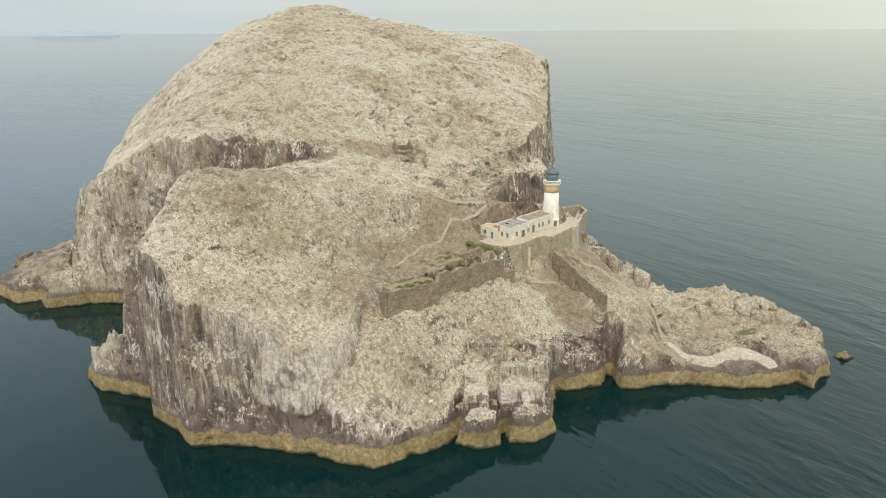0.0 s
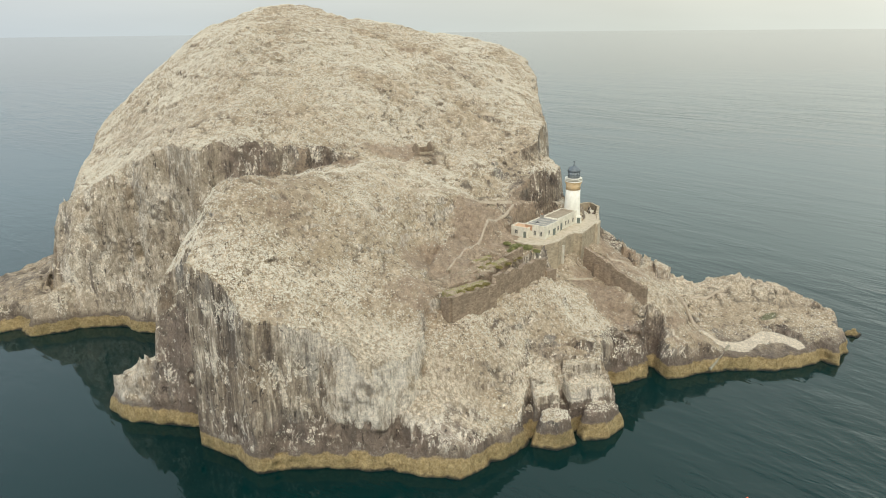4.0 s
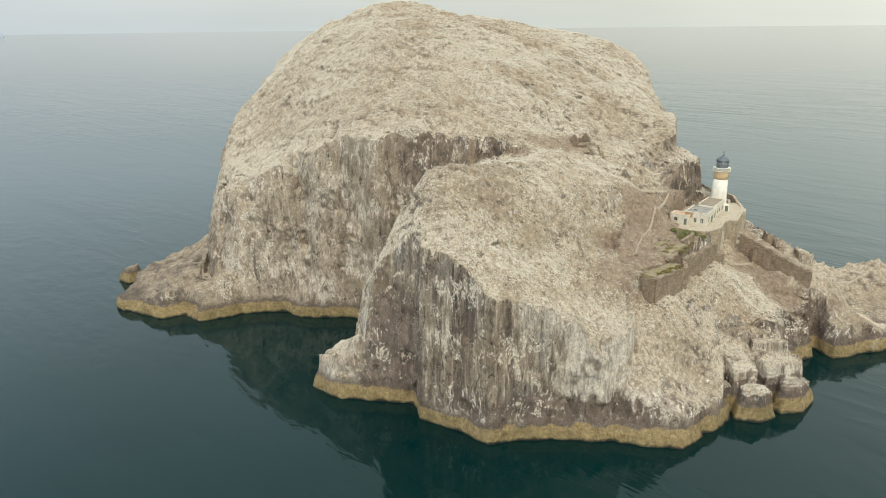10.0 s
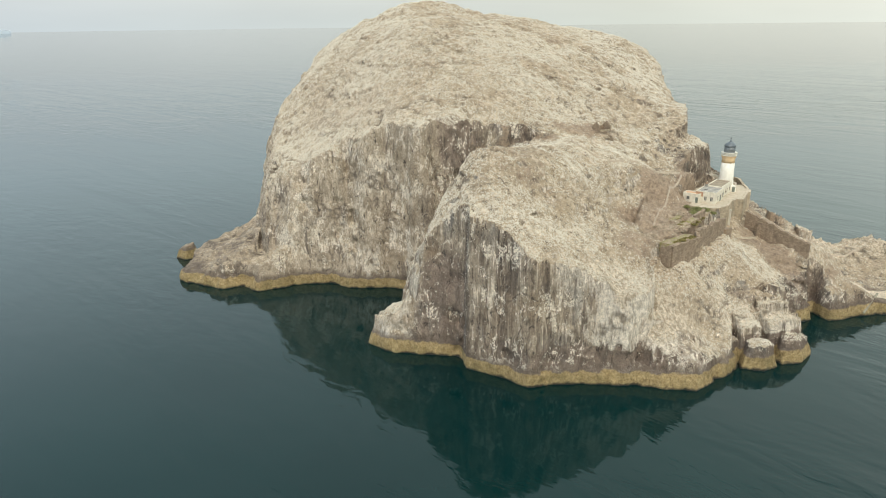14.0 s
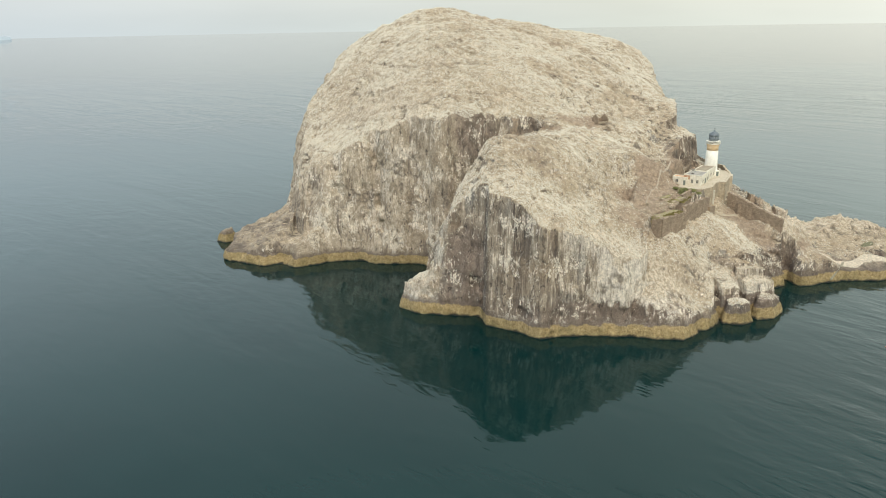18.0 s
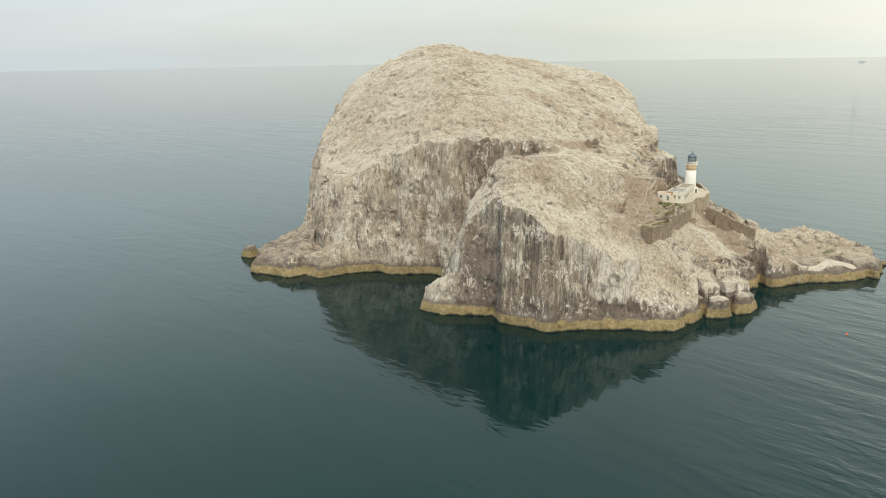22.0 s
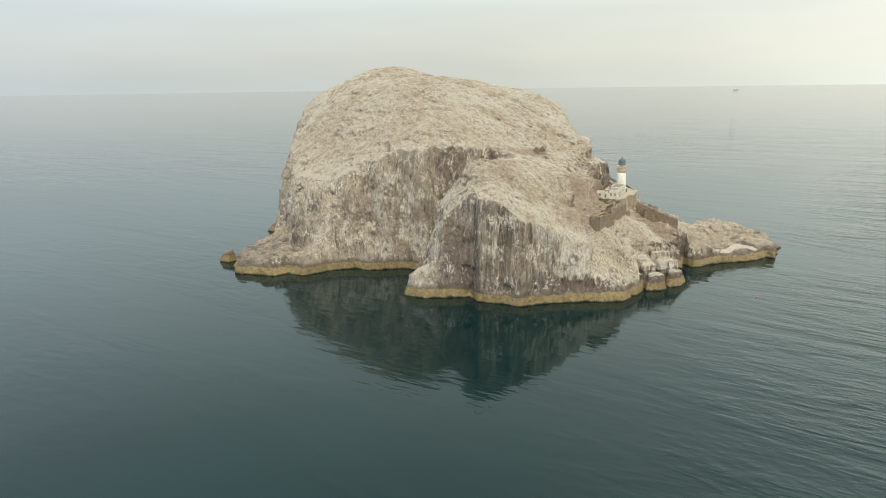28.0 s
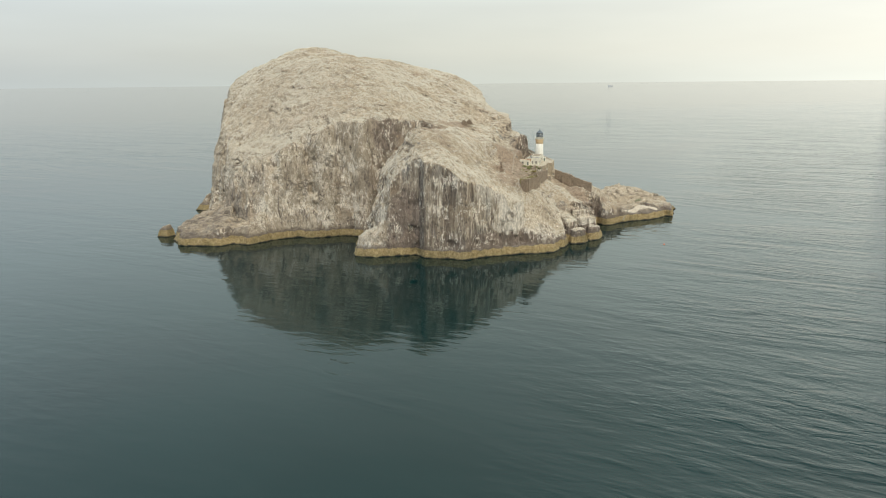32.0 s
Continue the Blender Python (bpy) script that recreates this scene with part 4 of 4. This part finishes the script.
for y in (5.85, 6.25):
    part("chimney_pot", lathe([(0.16, 0), (0.13, 0.5)], 10), RUST, keepers_house).matrix_basis = pose(9.9, y, 4.6)
part("skylight", box((4.2, 4.2, 3.6), (5.3, 5.1, 3.78), 0.03), DARK, keepers_house)


# ---- walls of old rubble ----
def rubble_wall(a, b, top_a, top_b, foot_a, foot_b, thick=1.0, material=WALL_STONE, ragged=0.6, seed=1, label="old brown rubble wall with a ragged top",
                name="stone_wall", group="old fortress walls", cope=False):
    """A wall from a to b whose top and foot fall evenly, with worn edges."""
    rnd = random.Random(seed)
    a, b = Vector((*a, 0)), Vector((*b, 0))
    length = (b - a).length
    n = max(2, int(length / 0.9))
    along, across = (b - a) / length, Vector((-(b - a).y, (b - a).x, 0)) / length
    bm = bmesh.new()
    loops = []
    for k in range(n + 1):
        t = k / n
        top = top_a + (top_b - top_a) * t + (rnd.random() - 0.6) * ragged + ragged * 0.8 * noise.noise((t * length * 0.25, seed, 0))
        foot = foot_a + (foot_b - foot_a) * t
        p = a + along * (length * t)
        loop = []
        for side, rise in ((-1, 0), (-1, 0.35), (-1, 0.7), (-1, 1), (1, 1), (1, 0.7), (1, 0.35), (1, 0)):
            batter = 0.5 * thick * (1.12 - 0.16 * rise)
            q = p + across * side * (batter + (rnd.random() - 0.5) * 0.12)
            loop.append(bm.verts.new((q.x, q.y, foot + (top - foot) * rise)))
        loops.append(loop)
    for u, v in zip(loops, loops[1:]):
        for k in range(8):
            bm.faces.new((u[k], u[(k + 1) % 8], v[(k + 1) % 8], v[k]))
    bm.faces.new(loops[0])
    bm.faces.new(loops[-1][::-1])
    bmesh.ops.recalc_face_normals(bm, faces=bm.faces)
    me = bpy.data.meshes.new(name)
    bm.to_mesh(me)
    bm.free()
    me.materials.append(material)
    return tagged(new(name, me), label, "wall", group)


rubble_wall((18.9, 145.9), (29.9, 155.0), 31.9, 31.7, 25.5, 23.5, 1.3, seed=3, label="thick brown rubble wall with turf on its top")
rubble_wall((17.0, 148.5), (19.1, 145.7), 30.9, 31.8, 25.0, 25.5, 1.2, seed=4, label="short return of a brown rubble wall")
rubble_wall((29.7, 156.6), (44.8, 174.2), 33.0, 32.0, 24, 22.5, 1.2, seed=5, label="long brown rubble wall with a broken crest", ragged=0.8)
rubble_wall((29.7, 155.0), (29.7, 157.2), 31.6, 33.0, 23.5, 24, 1.0, seed=6, label="short brown cross wall joining two longer ones")
rubble_wall((44.6, 173.4), (47.6, 176.4), 28.2, 27.6, 20, 20, 2.0, seed=7, label="squat brown stone buttress at the end of a wall", ragged=0.5)
rubble_wall((49.8, 180.5), (59.8, 183.0), 22.9, 22.3, 20, 20, 0.35, RENDER, 0.1, seed=8, label="low pale ledge wall across the slope", name="ledge_wall")
rubble_wall((59.0, 190.2), (73.0, 173.2), 29.4, 22.8, 16, 12, 1.2, seed=9, label="tall brown rubble wall running down the slope", ragged=0.7)
rubble_wall((60.6, 185.2), (62.6, 185.9), 26.2, 25.8, 18, 18, 1.0, seed=10, label="stub of brown rubble wall on the slope")
rubble_wall((33.5, 170.5), (38.5, 175.5), 33.6, 34.2, 29, 29, 0.9, seed=11, label="tumbled garden wall below the house", ragged=0.6)
rubble_wall((24.5, 160.5), (29.5, 165.5), 32.6, 33.0, 29, 29, 0.8, seed=12, label="tumbled low wall on the trodden ground", ragged=0.5)

# ---- the terrace of the lighthouse ----
EDGE = [(35.0, 189.6), (36.8, 186.2), (40.8, 182.4), (44.5, 181.6), (49.6, 184.6), (52.6, 190.0), (55.8, 193.2), (57.8, 192.6), (62.5, 200.4), (66.2, 208.0), (67.5, 214.5),
        (52.0, 216.0), (40.5, 200.5)]
bm = bmesh.new()
low = [bm.verts.new((x, y, 31.6)) for x, y in EDGE]
high = [bm.verts.new((x, y, TERRACE + 0.1)) for x, y in EDGE]
bm.faces.new(high)
bm.faces.new(low[::-1])
for k in range(len(EDGE)):
    j = (k + 1) % len(EDGE)
    bm.faces.new((low[k], low[j], high[j], high[k]))
me = bpy.data.meshes.new("terrace")
bm.to_mesh(me)
bm.free()
me.materials.append(RENDER)
tagged(new("terrace", me), "pale concrete terrace round the house and tower", "terrace", kind="structure")
for k in range(10):
    a, b = EDGE[k], EDGE[k + 1]
    rubble_wall(a, b, TERRACE + 0.2, TERRACE + 0.2, 20.0, 20.0, 1.1, RETAIN_STONE, 0.1, seed=20 + k,
                label="tall tan retaining wall of the lighthouse terrace", name="retaining_wall", group="terrace retaining walls")
    rubble_wall(a, b, TERRACE + 0.42, TERRACE + 0.42, TERRACE + 0.05, TERRACE + 0.05, 0.7, RENDER, 0.25, seed=50 + k, label="pale worn coping of the terrace wall", name="wall_coping",
                group="terrace wall copings")
rubble_wall((51.2, 186.6), (51.6, 187.3), TERRACE - 1.6, TERRACE - 1.6, 20, 20, 1.5, CONCRETE, 0.05, seed=33, label="pale rendered pier on the retaining wall", name="wall_pier",
            group="terrace retaining walls")
rubble_wall((64.4, 203.4), (65.9, 206.6), TERRACE + 0.2, TERRACE + 0.3, 20, 20, 1.9, RENDER, 0.05, seed=34, label="pale rendered pier at the corner of the terrace", name="wall_pier",
            group="terrace retaining walls")
# the walled yard behind the tower, on its own red brown crag
shore_rock([(61, 213, 7), (69.5, 212, 7), (73.5, 222, 6), (71.5, 232, 6), (62, 231, 6)], 31.6, "red brown crag under the walled yard", rough=0.7, belt=0, name="outcrop")
YARD = [(66.8, 212.5), (69.6, 223.5), (68.2, 228.8), (62.5, 227.0), (60.8, 216.0)]
for k in range(4):
    a, b = YARD[k], YARD[k + 1]
    rubble_wall(a, b, 33.1, 33.0, 25, 25, 0.9, RETAIN_STONE, seed=70 + k, label="brown rubble wall round the yard behind the tower", group="yard walls", ragged=0.3)

# ---- the ruined chapel ----
CHAPEL = pose(10.8, 206.4, ground_at(10.8, 206.4) - 0.3, 0, 0, 34)
CHAPEL = CHAPEL @ Matrix.Scale(0.76, 4)
chapel = root("ruined_chapel", CHAPEL, "small roofless brown stone chapel with two gables", "ruin")
for x in (-3.6, 3.2):
    bm = bmesh.new()
    outline = [(-2.3, 0), (2.3, 0), (2.3, 2.3), (0.9, 3.6), (0.2, 4.3), (-0.5, 3.9), (-2.3, 2.2)]
    front = [bm.verts.new((x - 0.35, y, z)) for y, z in outline]
    back = [bm.verts.new((x + 0.35, y, z)) for y, z in outline]
    bm.faces.new(front[::-1])
    bm.faces.new(back)
    for k in range(len(outline)):
        j = (k + 1) % len(outline)
        bm.faces.new((front[k], front[j], back[j], back[k]))
    bmesh.ops.recalc_face_normals(bm, faces=bm.faces)
    part("gable", bm, WALL_STONE, chapel)
part("side_wall", box((-3.3, -2.4, 0), (2.9, -1.8, 0.7), 0.08), RETAIN_STONE, chapel, "low broken side wall")
part("side_wall", box((-3.3, 1.8, 0), (2.9, 2.4, 2.1), 0.08), WALL_STONE, chapel)


# ---- trodden ways and the landing ----
def ribbon(name, points, width, material, label, category, lift=0.25, close=1.0):
    """A worn way laid over the rock."""
    rnd = random.Random(len(points) * 7 + int(points[0][0] * 10))
    track = []
    for (ax, ay), (bx, by) in zip(points, points[1:]):
        n = max(2, int(math.hypot(bx - ax, by - ay) / close))
        track += [(ax + (bx - ax) * k / n, ay + (by - ay) * k / n) for k in range(n)]
    track.append(points[-1])
    sm = [(sum(p[0] for p in track[max(0, k - 2):k + 3]) / len(track[max(0, k - 2):k + 3]), sum(p[1] for p in track[max(0, k - 2):k + 3]) / len(track[max(0, k - 2):k + 3]))
          for k in range(len(track))]
    zs = [ground_at(x, y) for x, y in sm]
    bm = bmesh.new()
    rows = []
    for k, (x, y) in enumerate(sm):
        px, py = sm[min(k + 1, len(sm) - 1)][0] - sm[max(k - 1, 0)][0], sm[min(k + 1, len(sm) - 1)][1] - sm[max(k - 1, 0)][1]
        d = math.hypot(px, py) or 1
        w = width * (0.45 + 0.9 * rnd.random()) / 2
        z = sum(zs[max(0, k - 1):k + 2]) / len(zs[max(0, k - 1):k + 2]) + lift
        row = []
        for s in (-1, -0.5, 0, 0.5, 1):
            drop = -0.9 if abs(s) == 1 else 0.0
            row.append(bm.verts.new((x - py / d * w * s, y + px / d * w * s, z + drop)))
        rows.append(row)
    for u, v in zip(rows, rows[1:]):
        for k in range(4):
            f = bm.faces.new((u[k], v[k], v[k + 1], u[k + 1]))
            f.smooth = True
    bmesh.ops.recalc_face_normals(bm, faces=bm.faces)
    me = bpy.data.meshes.new(name)
    bm.to_mesh(me)
    bm.free()
    me.materials.append(material)
    return tagged(new(name, me), label, category, kind="structure")


ribbon("path_1", [(17.5, 160), (20, 166), (24, 174), (28.7, 182), (31, 187), (36, 195), (38.6, 200)], 0.62, PATH_DIRT, "pale steep footpath zigzagging up from the terrace", "path", 0.12)
ribbon("path_2", [(38.6, 200), (30, 194), (22, 190), (14, 187), (4, 183), (-3.5, 184), (-3, 189), (4, 196), (9, 203)], 0.6, PATH_DIRT, "thin pale footpath across the upper slope", "path")
ribbon("path_3", [(66, 196), (70, 196.5), (75.5, 195), (84, 191), (88.6, 182.2), (90.8, 178), (92.4, 176)], 1.1, PATH_DIRT, "pale footpath running down to the landing", "path")
ribbon("path_4", [(84, 191), (89, 193), (94.6, 194.8), (104.9, 196.9)], 0.9, PATH_DIRT, "pale footpath along the low point", "path")
ribbon("path_5", [(90.8, 178), (90, 176), (88.4, 174.6)], 0.7, PATH_DIRT, "short pale spur of the footpath", "path")
steps = root("landing_steps", pose(97.0, 171.6, 6.3, 0, 0, math.degrees(math.atan2(-5.3, -6.8))), "narrow worn weed-stained steps down to the water", "steps")
for k in range(17):
    part("step", box((k * 0.5, -0.28, -k * 0.27 - 0.7), (k * 0.5 + 0.56, 0.28, -k * 0.27), 0.05), STEP_STONE, steps)


# ---- shrubs and turf ----
def shrub(name, x, y, size, tall, seed, material, label, count=260, z=None):
    rnd = random.Random(seed)
    z = ground_at(x, y) if z is None else z
    ob = root(name, pose(x, y, z), label, "shrub" if material is LEAF else "turf")
    bm = bmesh.new()
    for k in range(7):
        a = rnd.random() * 6.28
        tip = Vector((math.cos(a) * size * 0.6, math.sin(a) * size * 0.6, tall * 0.7))
        side = Vector((-math.sin(a), math.cos(a), 0)) * 0.06
        base = [bm.verts.new(side * s) for s in (-1, 1)]
        top = [bm.verts.new(tip + side * s * 0.3) for s in (1, -1)]
        bm.faces.new((*base, *top))
    part("stems", bm, WALL_STONE, ob)
    bm = bmesh.new()
    for k in range(count):
        a, r = rnd.random() * 6.28, math.sqrt(rnd.random()) * size * (0.7 + 0.5 * noise.noise((seed, rnd.random() * 3, 0)))
        h = tall * (1 - (r / size / 1.2) ** 2) * (0.3 + 0.7 * rnd.random())
        c = Vector((r * math.cos(a), r * math.sin(a), max(h, 0.05)))
        u = Vector((rnd.uniform(-1, 1), rnd.uniform(-1, 1), rnd.uniform(-0.6, 0.6))).normalized() * rnd.uniform(0.12, 0.3)
        v = u.cross(Vector((rnd.uniform(-1, 1), rnd.uniform(-1, 1), rnd.uniform(-1, 1)))).normalized() * rnd.uniform(0.08, 0.2)
        bm.faces.new([bm.verts.new(c + p) for p in (-u, v, u, -v)])
    part("foliage", bm, material, ob)
    return ob


for k, (x, y, s, h) in enumerate([(37.6, 179.6, 2.6, 1.5), (40.6, 179.8, 2.1, 1.3), (36.0, 177.6, 1.7, 1.0), (43.0, 179.4, 1.4, 0.8), (35.0, 181.5, 1.5, 0.9)]):
    shrub("shrub", x, y, s, h, 40 + k, LEAF, "low olive green shrub below the terrace", 700)
for k, (x, y, s) in enumerate([(23.5, 150.9, 1.5), (25.6, 152.6, 1.6), (27.6, 154.2, 1.4), (21.4, 149.1, 1.2), (34.0, 168.5, 1.6), (31.5, 164.0, 1.3), (29.5, 166.5, 1.8), (27.0, 163.5, 1.2), (35.8, 172.0, 1.4), (32.6, 171.2, 1.1), (37.5, 174.0, 1.2)]):
    shrub("turf_tuft", x, y, s, 0.5, 60 + k, MOSS, "yellow green turf on the old wall", 220, z=31.6 if y < 156 else None)

def turf_bed(a, b, deep, z, fall, label):
    """An earth bank held up by a wall from a to b, grown over with rough turf."""
    a, b = Vector((*a, 0)), Vector((*b, 0))
    along, back = b - a, Vector((-(b - a).y, (b - a).x, 0)).normalized() * deep
    nu, nv = 22, 9
    bm = bmesh.new()
    grid = []
    for k in range(nu + 1):
        row = []
        for m in range(nv + 1):
            p = a + along * (k / nu) + back * (m / nv)
            p.z = z + fall * k / nu + 0.35 * noise.noise((p.x * 0.7, p.y * 0.7, 3.0)) + 0.18 * noise.noise((p.x * 2.3, p.y * 2.3, 8.0))
            row.append(bm.verts.new(p))
        grid.append(row)
    rim = [grid[k][0] for k in range(nu + 1)] + [grid[nu][m] for m in range(1, nv + 1)] + [grid[k][nv] for k in range(nu - 1, -1, -1)] + [grid[0][m] for m in range(nv - 1, 0, -1)]
    foot = [bm.verts.new((v.co.x, v.co.y, z - 3.5)) for v in rim]
    for k in range(nu):
        for m in range(nv):
            bm.faces.new((grid[k][m], grid[k + 1][m], grid[k + 1][m + 1], grid[k][m + 1])).smooth = True
    for k in range(len(rim)):
        j = (k + 1) % len(rim)
        bm.faces.new((rim[j], rim[k], foot[k], foot[j]))
    bm.faces.new(foot)
    bmesh.ops.recalc_face_normals(bm, faces=bm.faces)
    me = bpy.data.meshes.new("turf_bank")
    bm.to_mesh(me)
    bm.free()
    me.materials.append(TURF)
    return tagged(new("turf_bank", me), label, "turf")


turf_bed((19.6, 146.9), (29.4, 155.0), 4.2, 31.6, 0.0, "yellow green turf bank behind an old wall")
turf_bed((26.0, 160.6), (34.6, 169.2), 2.0, 32.4, 0.6, "rough turf terrace between tumbled garden walls")
turf_bed((22.6, 164.0), (30.0, 171.4), 1.6, 32.6, 0.5, "narrow turf terrace on the trodden ground")

# ---- stones fallen from the old walls ----
def fallen_stones(count):
    rnd = random.Random(5)
    bm = bmesh.new()
    for k in range(count):
        u = rnd.random()
        x, y = 22 + 16 * u + rnd.gauss(0, 2.2), 158 + 17 * u + rnd.gauss(0, 2.2)
        size = rnd.uniform(0.15, 0.5)
        made = bmesh.ops.create_cube(bm, size=1.0)["verts"]
        m = Matrix.Translation((x, y, ground_at(x, y) - 0.1)) @ Matrix.Rotation(rnd.random() * 3, 4, Vector((rnd.random(), rnd.random(), 1)).normalized())
        for v in made:
            v.co = m @ Vector((v.co.x * size * rnd.uniform(1.2, 1.8), v.co.y * size * rnd.uniform(0.8, 1.2), v.co.z * size * rnd.uniform(0.6, 1.0)))
    me = bpy.data.meshes.new("fallen_stones")
    bm.to_mesh(me)
    bm.free()
    me.materials.append(RETAIN_STONE)
    return tagged(new("fallen_stones", me), "fallen stones scattered below the old walls", "stones", kind="stuff")


fallen_stones(260)

# ---- far off: a low island, a ship, and a small buoy on the water ----
def sea_level(x, y):
    return 62 * max(0.0, (math.hypot(x, y - 150) - 900) / 3950) ** 1.6


FAR = (-2809, 3891)
bm = bmesh.new()
across = Vector((0.806, 0.592, 0))
rows = []
for k in range(41):
    t = k / 20 - 1
    top = (1 - t * t) ** 0.6 * (15 + 7 * noise.noise((t * 2.5, 4.2, 0)))
    c = Vector((*FAR, 0)) + across * 240 * t
    rows.append([bm.verts.new((c.x - 40, c.y + 50, -30)), bm.verts.new((c.x, c.y, top)), bm.verts.new((c.x + 40, c.y - 50, -30))])
for u, v in zip(rows, rows[1:]):
    for k in (0, 1):
        bm.faces.new((u[k], v[k], v[k + 1], u[k + 1]))
bmesh.ops.recalc_face_normals(bm, faces=bm.faces)
me = bpy.data.meshes.new("far_island")
bm.to_mesh(me)
bm.free()
me.materials.append(FAR_LAND)
far_island = tagged(new("far_island", me), "low hazy blue island on the horizon", "island")
far_island.location.z = sea_level(*FAR) + 14

SHIP = (2262, 3468)
ship = root("ship", pose(*SHIP, sea_level(*SHIP), 0, 0, -30), "small grey cargo ship far out at sea", "ship")
part("hull", box((-16, -3, -1), (16, 3, 2.4), 0.8), HAZY_STEEL, ship)
part("bridge", box((-14, -2.5, 2.4), (-8, 2.5, 6.5), 0.5), HAZY_STEEL, ship)
part("deck_cargo", box((-5, -2.5, 2.4), (12, 2.5, 4.0), 0.5), HAZY_STEEL, ship)

buoy = root("buoy", pose(79, 115, 0), "small orange marker buoy afloat", "buoy")
part("float", lathe([(0.12, -0.3), (0.3, -0.2), (0.38, 0.05), (0.3, 0.28), (0.1, 0.4)], 14), ORANGE, buoy)
part("staff", lathe([(0.04, 0.35), (0.04, 0.8)], 6), ORANGE, buoy)


# ---- pale mounds over the slopes, standing in for seated gannets, too many to count ----
def gannet_mounds(count):
    rs = np.random.RandomState(11)
    p = [np.concatenate([v[f[:, k]] for v, f in ROCKS]) for k in range(4)]
    n = np.cross(p[2] - p[0], p[3] - p[1])
    area = np.linalg.norm(n, axis=1) + 1e-9
    up = n[:, 2] / area
    mid = (p[0] + p[1] + p[2] + p[3]) / 4
    x, y, z = mid.T
    f32 = lambda v: np.asarray(v, np.float32)  # noqa: E731
    patch = 0.5 + 1.0 * vnoise(f32(x / 14), f32(y / 14), f32(z / 14)) + 0.65 * vnoise(f32(x / 4.5), f32(y / 4.5), f32(z / 4.5))
    w = area * np.clip((up - 0.25) / 0.35, 0.03, 1) * np.clip(0.25 + 0.75 * patch, 0.04, 1.1) * (1 - 0.93 * np.clip(soil_at(x, y) * 1.6, 0, 1)) * (1 - 0.9 * crag_at(x, y, z)) * (z > 5.5) * (y < 345)
    w *= 1 - np.clip(blob(x, y, -133, 214, 24, 20, 120) * 3, 0, 1) * (z < 26)
    w *= 1 - 0.75 * np.clip(blob(x, y, 106, 188, 30, 16) * 2, 0, 1)
    w *= 1 - 0.95 * ((x > 36) & (x < 70) & (y > 181) & (y < 217) & (z < 36))
    pick = rs.choice(len(w), count, p=w / w.sum())
    u, v = rs.rand(count, 1), rs.rand(count, 1)
    c = p[0][pick] * (1 - u) * (1 - v) + p[1][pick] * u * (1 - v) + p[2][pick] * u * v + p[3][pick] * (1 - u) * v
    size = (0.10 + 0.11 * rs.rand(count, 1) ** 2).astype(np.float32)
    turn = rs.rand(count, 1) * 3.14
    axis = np.concatenate([np.cos(turn), np.sin(turn), 0 * turn], 1)
    side = np.concatenate([-np.sin(turn), np.cos(turn), 0 * turn], 1)
    rise = np.array([[0, 0, 1.0]])
    long = 1.0 + 0.7 * rs.rand(count, 1)
    corner = [c + axis * size * long, c + side * size, c - axis * size * long, c - side * size, c + rise * size * 1.5]
    verts = np.stack(corner, 1).reshape(-1, 3)
    tri = np.array([(0, 1, 4), (1, 2, 4), (2, 3, 4), (3, 0, 4)])
    faces = (np.arange(count)[:, None, None] * 5 + tri[None]).reshape(-1, 3)
    return mesh_from("gannet_mounds", verts, faces, GANNET_MOUND)


tagged(new("gannet_mounds", gannet_mounds(230000)), "countless small pale mounds on the slopes, standing in for seated gannets", "nests", kind="stuff")
